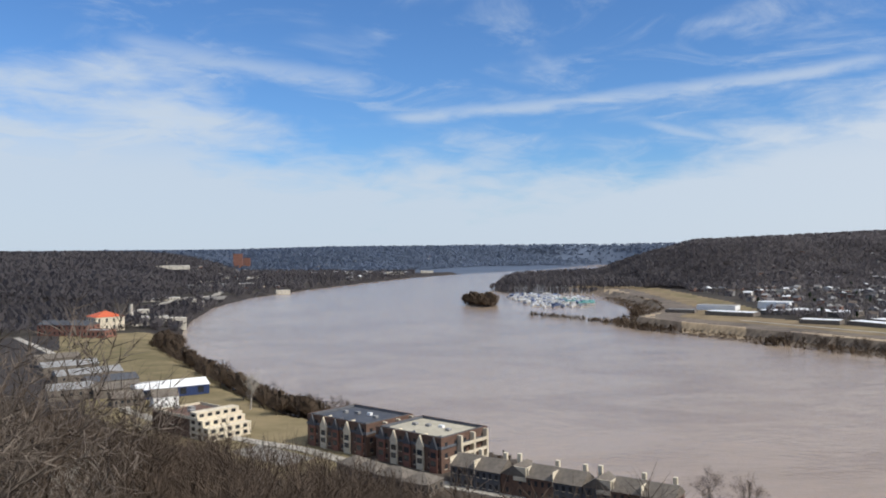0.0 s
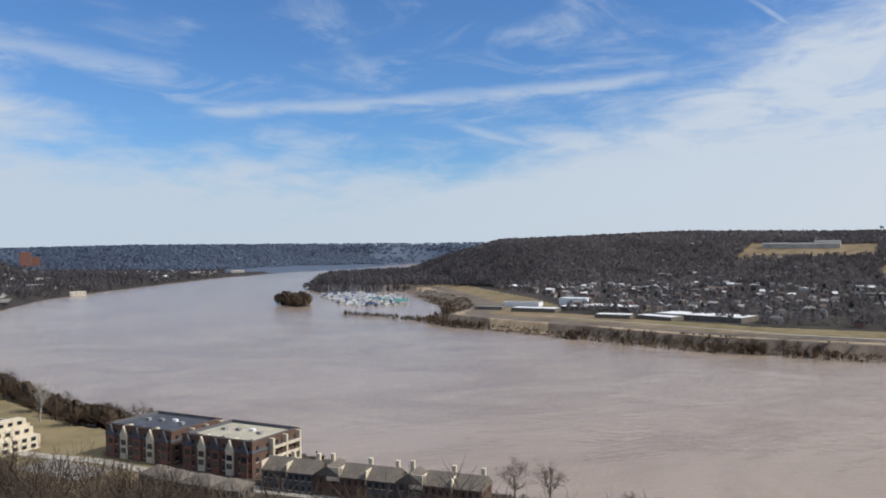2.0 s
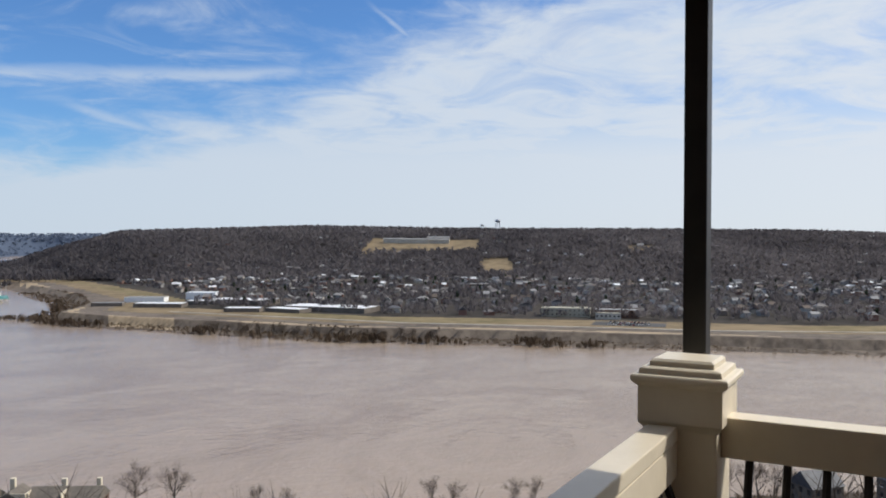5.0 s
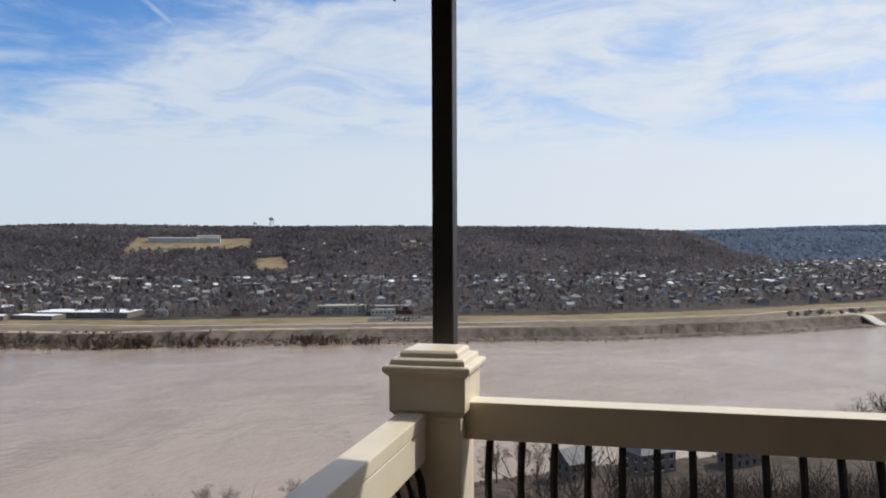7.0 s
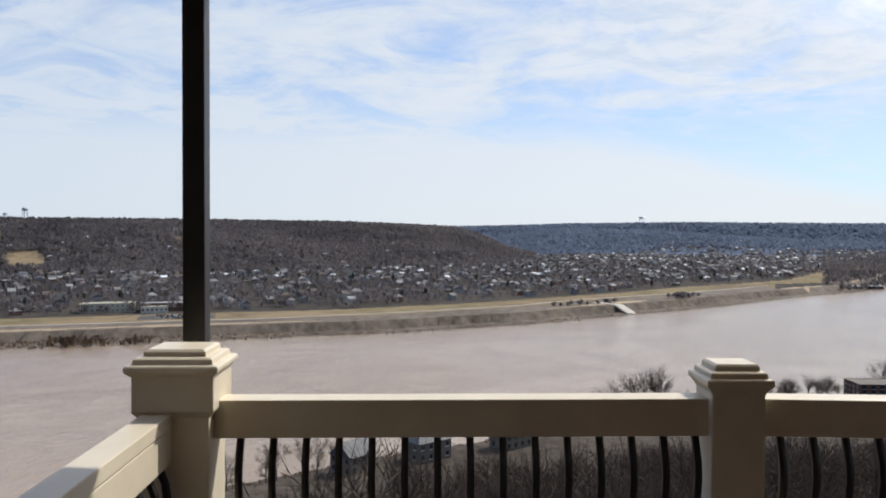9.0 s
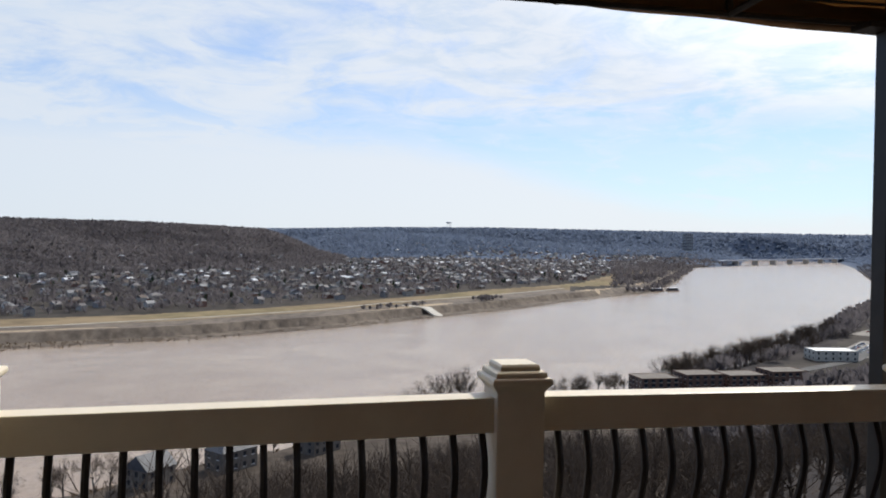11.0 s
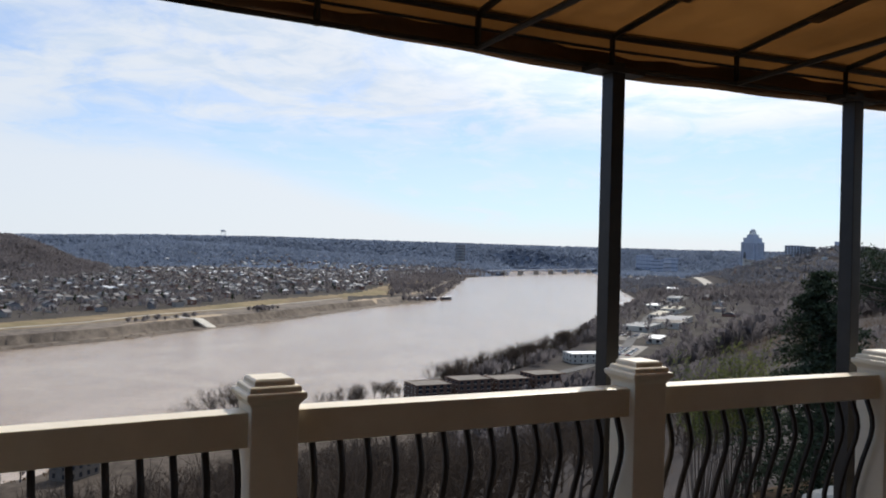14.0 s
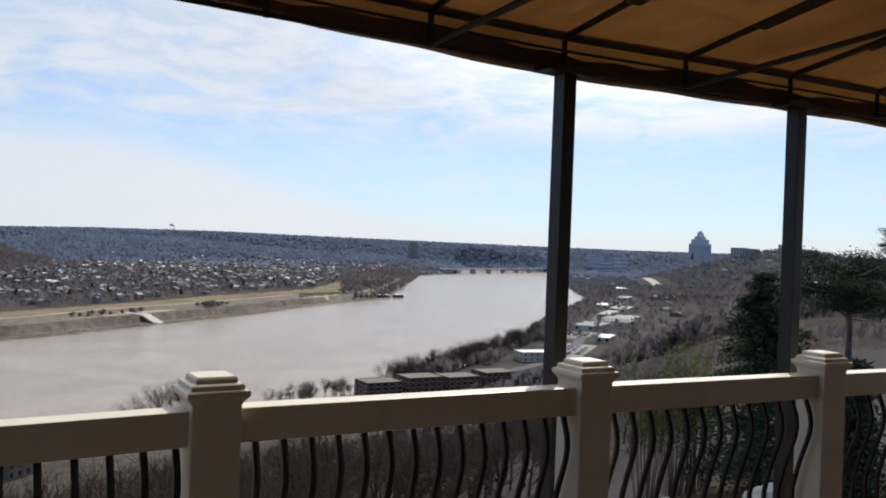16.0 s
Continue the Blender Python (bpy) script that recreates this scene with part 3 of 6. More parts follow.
# unseen house wall behind the camera, sized to keep sky light off the railing
# dark stucco, so little light bounces back onto the posts and rails
M_STUCCO = material("house_stucco", (0.11, 0.09, 0.072), 0.9, scale=2.0, bump=0.2)
hw = tagged(new("wall_house_unseen", mesh_of("wall_house_unseen", box(bmesh.new(), -6.2, -4.0, -6.5, 9.0, -1.0, 7.5), M_STUCCO)), "unseen stucco house wall behind the deck, sized to block skylight", "wall", kind="structure")
hw.matrix_world = DECK
# set-back wing added out of view to block more of the sky
hw2 = tagged(new("wall_sky_block", mesh_of("wall_sky_block", box(bmesh.new(), -21.0, -6.0, -14.0, -6.21, -2.6, 9.0), M_STUCCO)), "unseen stucco wing added beside the deck to block skylight", "wall", kind="structure")
hw2.matrix_world = DECK

# ---- plants ----
M_TWIG = material("bare_twigs", (0.112, 0.084, 0.064), 0.9, dark=(0.058, 0.044, 0.034), scale=0.5, island=0.12, thin=0.08, world_space=True, spec=0.05)
M_BARK = material("bark", (0.14, 0.115, 0.095), 0.9, dark=(0.07, 0.055, 0.045), scale=2.5, bump=0.4, vary=0.25)
M_PALE = material("pale_bark", (0.46, 0.42, 0.36), 0.85, dark=(0.24, 0.21, 0.18), scale=2.0, bump=0.3)
M_WOODS = material("bare_woods", (0.150, 0.137, 0.144), 0.95, dark=(0.090, 0.083, 0.091), scale=0.008, island=0.10, thin=0.5, world_space=True, spec=0.05)
# same bare woods, bluer and paler: distance haze put into the colour
M_FARWOODS_HAZED = material("bare_woods_far_haze_tint", (0.172, 0.216, 0.300), 0.95, dark=(0.138, 0.172, 0.240), scale=0.004, island=0.04, thin=0.5, world_space=True, spec=0.05)
# weaker blue tint, standing in for haze on the woods past 1900 m
M_HAZEWOODS = material("bare_woods_city_haze_tint", (0.128, 0.134, 0.162), 0.95, dark=(0.086, 0.092, 0.114), scale=0.006, island=0.08, thin=0.5, world_space=True, spec=0.05)
M_BRUSH = material("dry_brush", (0.150, 0.112, 0.082), 0.95, dark=(0.080, 0.058, 0.042), scale=0.08, island=0.12, thin=0.5, world_space=True, spec=0.05)
M_NEEDLE = material("dark_needles", (0.042, 0.058, 0.028), 0.8, dark=(0.018, 0.030, 0.016), scale=2.0, island=0.4, thin=0.12)
M_SHRUB = material("green_shrub_leaf", (0.150, 0.165, 0.045), 0.7, dark=(0.060, 0.080, 0.022), scale=3.0, island=0.4, thin=0.4)
rng = np.random.RandomState(11)


def tri_mesh(name, tris, mat):
    """A mesh from an (n, 3, 3) array of loose triangles."""
    n = len(tris)
    me = bpy.data.meshes.new(name)
    me.vertices.add(3 * n)
    me.vertices.foreach_set("co", np.ascontiguousarray(tris, np.float32).ravel())
    me.loops.add(3 * n)
    me.loops.foreach_set("vertex_index", np.arange(3 * n, dtype=np.int32))
    me.polygons.add(n)
    me.polygons.foreach_set("loop_start", np.arange(0, 3 * n, 3, dtype=np.int32))
    me.polygons.foreach_set("loop_total", np.full(n, 3, np.int32))
    me.materials.append(mat)
    me.update()
    return me


def soften(me, centre):
    """Crown-like normals, so that far woods shade as one soft mass."""
    co = np.empty(len(me.vertices) * 3, np.float32)
    me.vertices.foreach_get("co", co)
    nrm = co.reshape(-1, 3) - centre
    nrm[:, 2] = 0
    nrm /= np.maximum(np.linalg.norm(nrm, axis=1), 0.5)[:, None]
    nrm = nrm * 0.45 + np.array([0, 0, 1.0])
    nrm /= np.linalg.norm(nrm, axis=1)[:, None]
    me.normals_split_custom_set_from_vertices(nrm.tolist())


def woods(name, xy, tall, mat, label, shards=18, wide=0.46, slim=0.075, sink=0.0):
    """Many ragged bare crowns as one sheet of stuff."""
    n = len(xy)
    z = np.maximum(land(xy[:, 0], xy[:, 1]), WATER - 1) - sink
    th, ph = rng.uniform(0, 6.283, (n, shards)), rng.uniform(-0.5, 1.0, (n, shards))
    cosp = np.sqrt(1 - np.clip(ph, -1, 1) ** 2)
    jit = rng.uniform(0.72, 1.12, (n, shards))
    h = tall[:, None]

    def rim(dt, dp):
        p2 = np.clip(ph + dp, -1, 1)
        c2 = np.sqrt(1 - p2 ** 2)
        return np.stack([np.cos(th + dt) * c2 * h * wide * jit, np.sin(th + dt) * c2 * h * wide * jit, h * (0.60 + 0.40 * p2 * jit)], -1)
    apex = np.stack([np.zeros((n, shards)), np.zeros((n, shards)), h * rng.uniform(0.12, 0.45, (n, shards))], -1)
    tris = np.stack([apex, rim(-slim * 2.2, -slim), rim(slim * 2.2, slim)], 2)
    trunk = np.zeros((n, 1, 3, 3))
    a = rng.uniform(0, 3.14, n)
    for j, (s, zz) in enumerate(((-0.022, -0.06), (0.022, -0.06), (0.0, 0.8))):
        trunk[:, 0, j] = np.stack([np.cos(a) * s * tall, np.sin(a) * s * tall, zz * tall], -1)
    foot = np.concatenate([xy, z[:, None]], 1)
    tris = np.concatenate([tris, trunk], 1) + foot[:, None, None, :]
    me = tri_mesh(name, tris.reshape(-1, 3, 3), mat)
    if mat in (M_WOODS, M_FARWOODS_HAZED, M_HAZEWOODS, M_BRUSH):
        soften(me, np.repeat(foot, 3 * (shards + 1), axis=0))
    return tagged(new(name, me), label, "woods", kind="stuff")


def scatter(n, a0, a1, d0, d1, even=1.0):
    a = np.radians(rng.uniform(a0, a1, n))
    d = (rng.uniform(d0 ** (2 - even), d1 ** (2 - even), n)) ** (1 / (2 - even)) if even < 2 else np.exp(rng.uniform(math.log(d0), math.log(d1), n))
    return np.stack([-np.sin(a) * d, np.cos(a) * d], -1)


def polar(xy):
    return np.degrees(np.arctan2(-xy[:, 0], xy[:, 1])), np.hypot(xy[:, 0], xy[:, 1])


def clearings(xy):
    """True where the slopes are cleared: a terrace with long blocks, a bare cut, a knoll."""
    x, y = xy[:, 0], xy[:, 1]
    c1 = (np.abs((x - 1325) * 0.71 - (y - 1745) * 0.70) < 150) & (np.abs((x - 1325) * 0.70 + (y - 1745) * 0.71) < 85)
    c2 = (np.abs((x - 1280) * 0.62 + (y - 1400) * 0.78) < 85) & (np.abs((x - 1280) * 0.78 - (y - 1400) * 0.62) < 38)
    c3 = np.hypot(x - 1640, y - 1270) < 38
    return c1 | c2 | c3


# far hills
def rise_of(xy):
    a4, d4 = polar(xy)
    b4 = np.interp(a4, HILL_AZ, HILL_BASE)
    return (d4 - b4) / (np.interp(a4, HILL_AZ, HILL_TOP) - b4)


p = scatter(135000, -76, 32, 1500, 4850, 1.25)
a, d = polar(p)
u = rise_of(p)
sd = signed_distance(p[:, 0], p[:, 1], RIVER)
keep = (u > -0.02) & (u < 1.06) & (sd > 30) & ~clearings(p)
p, d = p[keep], d[keep]
near = d < 3100
woods("hillside_woods", p[near], rng.uniform(8, 15, near.sum()), M_WOODS, "bare brown winter woods covering the hills across the river", shards=8, wide=0.66, slim=0.11)
woods("ridge_woods", p[~near], rng.uniform(12, 20, (~near).sum()), M_FARWOODS_HAZED, "bare winter woods on the far ridges, tinted blue for haze", shards=6, wide=0.75, slim=0.16)
p = scatter(40000, -132, -69, 3050, 4900, 1.1)
a, d = polar(p)
sd = signed_distance(p[:, 0], p[:, 1], RIVER)
keep = (sd > 30) & (rise_of(p) > np.where(a < -77, 0.0, 1.03))
woods("behind_town_woods", p[keep], rng.uniform(9, 15, keep.sum()), M_FARWOODS_HAZED, "bare woods on the ridges behind the town, haze-blue tint", shards=5, wide=0.8, slim=0.18)
# the spur above the upstream reach, and dense woods on the skyline
p = scatter(5200, -72, -10, 2300, 2900, 1.0)
a, d = polar(p)
top = np.interp(a, HILL_AZ, HILL_TOP)
keep = np.abs(d - top) < 130
woods("crest_woods", p[keep], rng.uniform(9, 17, keep.sum()), M_WOODS, "bare trees along the crest of the hills", shards=22)

pa = scatter(2600, -22, 8, 4380, 4930, 1.0)
pb = scatter(5200, -132, -72, 4250, 4930, 1.0)
p = np.concatenate([pa, pb])
p = p[signed_distance(p[:, 0], p[:, 1], RIVER) > 25]
woods("skyline_woods", p, rng.uniform(14, 22, len(p)), M_FARWOODS_HAZED, "bare woods along the far skyline, distance haze in their colour", shards=8, wide=0.8, slim=0.16, sink=6.0)
p = scatter(3400, -108, -94.5, 1420, 3500, 1.1)
sd = signed_distance(p[:, 0], p[:, 1], RIVER)
p = p[(sd > 4) & (sd < 420)][:1500]
woods("bend_woods", p, rng.uniform(8, 14, len(p)), M_WOODS, "bare trees crowding the shore below the bend")

# wooded point and islet by the marina
p = np.stack([rng.uniform(90, 620, 6500), rng.uniform(1640, 3000, 6500)], -1)
sd = signed_distance(p[:, 0], p[:, 1], RIVER)
p = p[sd > 2][:2600]
woods("point_woods", p, rng.uniform(10, 17, len(p)), M_WOODS, "dense bare trees on the wooded river point", shards=22)
p = np.stack([rng.uniform(30, 90, 900), rng.uniform(1260, 1445, 900)], -1)
p = p[signed_distance(p[:, 0], p[:, 1], ISLET) < 3][:95]
woods("islet_trees", p, rng.uniform(8, 20, len(p)), M_BRUSH, "bare brown trees on a flooded islet", shards=60, slim=0.05)
# drowned brush off the point
p = np.stack([rng.uniform(0, 1, 150), rng.normal(0, 7, 150)], -1)
p = np.stack([118 + p[:, 0] * 95 + p[:, 1] * 0.4, 1120 - p[:, 0] * 150 + p[:, 1]], -1)
woods("flooded_brush", p, rng.uniform(3, 7, len(p)), M_BRUSH, "bare brush standing in the flood water", shards=14)

# trees among the houses across the river
p = scatter(18000, -104, -11, 800, 3400, 1.1)
a, d = polar(p)
sd = signed_distance(p[:, 0], p[:, 1], RIVER)
base = np.interp(a, HILL_AZ, HILL_BASE)
keep = (sd > 165) & (d < base + 60) & ((a > -100) | (sd > 260))
woods("town_trees", p[keep], rng.uniform(5, 12, keep.sum()), M_WOODS, "bare street and garden trees among the houses", shards=16, wide=0.55)
p = scatter(1500, -96, -16, 950, 2300, 1.0)
sd = signed_distance(p[:, 0], p[:, 1], RIVER)
p = p[(sd > 170) & (rise_of(p) < 0)][:150]
woods("town_evergreens", p, rng.uniform(9, 15, len(p)), M_NEEDLE, "dark evergreens among the houses", shards=50, wide=0.2)
# brush along the far bank
p = scatter(70000, -98, -10, 660, 1500, 1.0)
a, d = polar(p)
sd = signed_distance(p[:, 0], p[:, 1], RIVER)
keep = (sd > -9) & (sd < np.interp(a, [-98, -62, -50, -10], [9, 14, 24, 34]) + 12 * ripple(p[:, 0], p[:, 1], 240, 9))
hb2 = rng.uniform(1.2, 3.4, keep.sum()) * np.interp(a[keep], [-98, -62, -45, -10], [0.5, 0.6, 0.85, 1.1])
woods("bank_brush", p[keep], hb2, M_BRUSH, "bare brush along the flooded far bank", shards=16, wide=0.6)
p = scatter(30000, -56, -12, 660, 1300, 1.0)
sd = signed_distance(p[:, 0], p[:, 1], RIVER)
p = p[(sd > -10) & (sd < 8) & (ripple(p[:, 0], p[:, 1], 150, 14) > 0.0)][:260]
woods("drowned_saplings", p, rng.uniform(5, 10, len(p)), M_BRUSH, "slim bare saplings standing in the flood along the bank", shards=26, wide=0.32)
# clump and hedge on the levee by the landing
p = np.concatenate([np.array([1072, 79]) + rng.normal(0, 1, (26, 2)) * (16, 7), np.stack([np.linspace(880, 960, 16), np.linspace(196, 140, 16)], -1) + rng.normal(0, 4, (16, 2))])
woods("levee_thicket", p, rng.uniform(4, 8, len(p)), M_WOODS, "dark thicket on the levee by the landing", shards=40, wide=0.6)
def lots(xy):
    """True on the pale open lots and roads of the flats, and on the highway and cut beside the city."""
    x, y = xy[:, 0], xy[:, 1]
    on = (np.hypot((x + 432) / 1.1, (y - 1470) / 1.6) < 60) | (np.hypot(x + 790, (y - 2240) * 0.9) < 105) | (np.hypot(x - 790, y + 418) < 34)
    on |= (np.abs(x + 440) < 26) & (y > 1040) & (y < 1400)
    for (ax, ay), (bx, by) in (((3500, -1530), (2700, -1220)), ((2700, -1220), (1780, -890))):
        ex, ey = bx - ax, by - ay
        s4 = np.clip(((x - ax) * ex + (y - ay) * ey) / (ex * ex + ey * ey), 0, 1)
        on |= np.hypot(x - ax - s4 * ex, y - ay - s4 * ey) < 42
    return on


# woods behind the wharf, upstream flats and the near shore far left
p = scatter(15000, 2, 33, 930, 3300, 1.2)
a, d = polar(p)
sd = signed_distance(p[:, 0], p[:, 1], RIVER)
keep = (sd > 4) & (d < np.interp(a, HILL_AZ, HILL_BASE) + 40) & ((sd < 45) | (rng.uniform(0, 1, len(p)) < 0.62)) & ~lots(p)
woods("flats_woods", p[keep], rng.uniform(7, 14, keep.sum()), M_WOODS, "bare trees on the upstream river flats")
# right bank: camera's hill running toward the city, and the old quarter's hill
p = scatter(15000, -138, -103, 330, 3300, 1.35)
a, d = polar(p)
sd = signed_distance(p[:, 0], p[:, 1], RIVER)
z = land(p[:, 0], p[:, 1])
flat = z < -77
keep = (sd > 3) & (d > 780) & (~flat | (sd < 42) | (rng.uniform(0, 1, len(p)) < 0.14)) & ~lots(p)
p, d = p[keep], d[keep]
woods("valley_side_woods", p[d < 1900], rng.uniform(8, 14, (d < 1900).sum()), M_WOODS, "bare winter woods on the city-side slopes")
woods("old_quarter_woods", p[d >= 1900], rng.uniform(8, 14, (d >= 1900).sum()), M_HAZEWOODS, "bare woods round the old quarter, bluish haze in their colour", shards=14, wide=0.6, slim=0.09)
# left slope beyond the near trees
p = scatter(3600, 14, 40, 300, 1500, 1.2)
sd = signed_distance(p[:, 0], p[:, 1], RIVER)
z = land(p[:, 0], p[:, 1])
keep = (sd > 110) & (z > -78.5)
woods("left_slope_woods", p[keep], rng.uniform(8, 14, keep.sum()), M_WOODS, "bare winter woods on the slope upstream")


# --- branching bare trees ---
def grow(seed, tall, spread=0.55, levels=4, lean=0.0, low=0.28):
    """Branch pieces of a bare tree: start, end, radii, level."""
    r = random.Random(seed)
    out = []

    def limb(p, way, long, rad, level):
        n = 4 if level == 0 else 3
        q0 = p
        for i in range(n):
            bend = Vector((r.uniform(-1, 1), r.uniform(-1, 1), r.uniform(-0.3, 0.7))) * (0.10 if level == 0 else 0.22)
            way = (way + bend).normalized()
            q1 = q0 + way * (long / n)
            ra, rb = rad * (1 - 0.6 * i / n), rad * (1 - 0.6 * (i + 1) / n)
            out.append((q0, q1, ra, rb, level))
            if level < levels:
                kids = (r.randint(1, 2) if i else (1 if low < 0.2 else 0)) if level == 0 else r.randint(1, 3 if level > 1 else 2)
                for _ in range(kids):
                    ang = r.uniform(0, 6.283)
                    side = way.orthogonal().normalized()
                    side = Matrix.Rotation(ang, 3, way) @ side
                    w2 = (way * r.uniform(0.45, 0.9) + side * r.uniform(spread, spread * 1.9) + Vector((0, 0, 0.22))).normalized()
                    limb(q0.lerp(q1, r.uniform(0.3, 1.0)), w2, long * r.uniform(0.50, 0.72), rb * r.uniform(0.5, 0.72), level + 1)
            q0 = q1
        if level < levels:
            for _ in range(2):
                w2 = (way + Vector((r.uniform(-1, 1), r.uniform(-1, 1), r.uniform(0, 0.6))) * 0.6).normalized()
                limb(q0, w2, long * r.uniform(0.45, 0.65), rad * 0.34, level + 1)

    limb(Vector((0, 0, -0.3)), Vector((lean, 0, 1)).normalized(), tall * 0.52, tall * 0.027, 0)
    return out


def tree_meshes(seed, tall, bark, **kw):
    """Trunk mesh and branch pieces of a bare tree."""
    segs = grow(seed, tall, **kw)
    bm = bmesh.new()
    for p0, p1, ra, rb, lv in segs:
        if lv <= 1:
            tube(bm, [p0, p1], ra, rb, sides=6 if lv == 0 else 4, cap=False)
    return mesh_of("trunk", bm, bark), segs


def crown_tris(segs, tall, lowest=2, every=1, fat=1.0, seed=1):
    """Twigs as slim blades: limbs piece by piece, the finest shoots one blade each."""
    r = random.Random(seed)
    tr = []
    last = max(g[4] for g in segs)
    i = shoot = 0
    while i < len(segs):
        p0, p1, ra, rb, lv = segs[i]
        i += 1
        if lv == last:
            p1 = segs[i + 1][1]
            i += 2
            shoot += 1
            if shoot % every:
                continue
        if lv < lowest:
            continue
        way = (p1 - p0).normalized()
        a1 = Matrix.Rotation(r.uniform(0, 6.28), 3, way) @ way.orthogonal().normalized()
        w = max(ra, tall * 0.0011) * 1.3 * fat
        tip = p1 + way * (p1 - p0).length * 0.2
        tr.append((p0 + a1 * w, p0 - a1 * w, tip))
        if lv < 3:
            a2 = way.cross(a1)
            tr.append((p0 + a2 * w, p0 - a2 * w, tip))
    return np.array([[tuple(v) for v in t3] for t3 in tr])


TREES = []
for s in range(5):
    trunk, segs = tree_meshes(40 + s, 10.0, M_BARK, spread=0.5 + 0.06 * s, levels=4)
    simple = grow(60 + s, 10.0, spread=0.5 + 0.06 * s, levels=3)
    TREES.append((trunk, tri_mesh("crown", crown_tris(segs, 10.0, every=2, fat=1.4), M_TWIG), tri_mesh("crown", crown_tris(segs, 10.0, every=4, fat=2.2), M_TWIG),
                  crown_tris(simple, 10.0, lowest=0, fat=1.25)))


def bare_tree(x, y, tall, label="bare winter tree with fine grey-brown twigs", kind=None, group="bare trees", sink=0.2):
    i = rng.randint(0, len(TREES)) if kind is None else kind
    tr = new("bare_tree")
    s = tall / 10.0
    tr.matrix_world = Matrix.LocRotScale((x, y, land_at(x, y) - sink), Euler((0, 0, rng.uniform(0, 6.28))), (s * rng.uniform(0.9, 1.15), s * rng.uniform(0.9, 1.15), s))
    for nm, me2 in (("trunk", TREES[i][0]), ("crown", TREES[i][1 if math.hypot(x, y) < 310 else 2])):
        o = new(nm, me2)
        o.parent = tr
    return tagged(tr, label, "tree", group)


# near shore trees upstream, on the strip by the water
for j in range(46):
    f = rng.uniform(0, 1)
    k2 = f * 4
    ring = [(-268, 820), (-223, 700), (-128, 522), (-72, 432), (-55, 418)]
    i0 = min(int(k2), 3)
    (ax, ay), (bx, by) = ring[i0], ring[i0 + 1]
    w = k2 - i0
    bare_tree(ax + (bx - ax) * w + rng.normal(-7, 5), ay + (by - ay) * w + rng.normal(-4, 5), rng.uniform(9, 15), group="shore trees")
# the pair on the bank and others along the foot of the slope
for x, y, h in ((89.5, 278, 14.5), (100, 271, 14), (122, 252, 8), (130, 246, 7), (166, 214, 10), (172, 210, 9.5), (190, 200, 9.5), (196, 196, 10), (-48, 398, 15), (-40, 392, 11),
                (392, 50, 23), (400, 42, 24), (384, 58, 20), (408, 38, 19), (377, 62, 15), (226, 172, 14), (219, 180, 13), (240, 150, 14), (250, 140, 13), (232, 165, 13), (246, 158, 12), (258, 150, 14), (262, 140, 11), (277, 136, 13), (290, 124, 14), (301, 119, 12), (318, 108, 12)):
    bare_tree(x, y, h, group="bank trees", label="bare tree with a rounded crown on the river bank")
for j in range(34):
    f = rng.uniform(0, 1)
    bare_tree(380 + 125 * f + rng.normal(-8, 6), 62 - 118 * f + rng.normal(-6, 6), rng.uniform(7, 13), group="bank trees")
for j in range(80):
    f = rng.uniform(0, 1) ** 1.3
    bare_tree(505 + 290 * f + rng.normal(-6, 6), -66 - 182 * f + rng.normal(-10, 6), rng.uniform(14, 20), group="bank trees")
# trees standing in the flood across the river
for j in range(26):
    f = rng.uniform(0, 1)
    bare_tree(300 + 150 * f + rng.normal(0, 4), 758 - 208 * f + rng.normal(0, 4), rng.uniform(9, 14), group="flooded trees", label="bare tree standing in the flood at the bank")
# hillside under the deck
for j in range(110):
    a, d = (rng.uniform(-100, 30) if j < 60 else rng.uniform(-98, -52)), math.exp(rng.uniform(math.log(70), math.log(235)))
    a2 = radians(a)
    x, y = -math.sin(a2) * d, math.cos(a2) * d
    if signed_distance(np.array([x]), np.array([y]), RIVER)[0] > 25:
        cap_h = 12.5 if -88 < a < -8 else 17
        sight = 1.6 - d * math.tan(radians(float(np.interp(a, [-100, -60, -40, 0, 14, 22, 32], [12.5, 16.6, 18.8, 16.6, 12.4, 9.9, 6.6]))))
        bare_tree(x, y, min(cap_h, max(2.5, (sight + 0.5 - land_at(x, y)))) * rng.uniform(0.75, 1.0), group="hillside trees")
# thicket on the strip by the water upstream
ring = [(-262, 815), (-250, 770), (-223, 700), (-128, 522), (-72, 432), (-58, 420)]
f = rng.uniform(0, 5, 420)
i0 = np.minimum(f.astype(int), 4)
rr4 = np.array(ring, float)
p = rr4[i0] + (rr4[i0 + 1] - rr4[i0]) * (f - i0)[:, None] + rng.normal(-8, 5, (420, 2))
woods("shore_thicket", p, rng.uniform(6, 12, 420), M_BRUSH, "dense bare thicket along the water upstream", shards=70, wide=0.5, slim=0.03)
# pale sycamores
PALE = tree_meshes(77, 10.0, M_PALE, spread=0.42, levels=4)
PALE = (PALE[0], tri_mesh("crown", crown_tris(PALE[1], 10.0, every=2), M_PALE))
for x, y, h in ((-101, 424, 20), (-27.5, 59, 9.5)):
    tr = new("pale_tree")
    tr.matrix_world = Matrix.LocRotScale((x, y, land_at(x, y) - 0.2), None, (h / 10, h / 10, h / 10))
    for nm, me2 in (("trunk", PALE[0]), ("crown", PALE[1])):
        o = new(nm, me2)
        o.parent = tr
    tagged(tr, "bare tree with a pale grey trunk and limbs", "tree", "pale trees")
p = scatter(5200, -88, 4, 215, 420, 1.0)
sd = signed_distance(p[:, 0], p[:, 1], RIVER)
keep = (sd > 1) & (sd < 26)
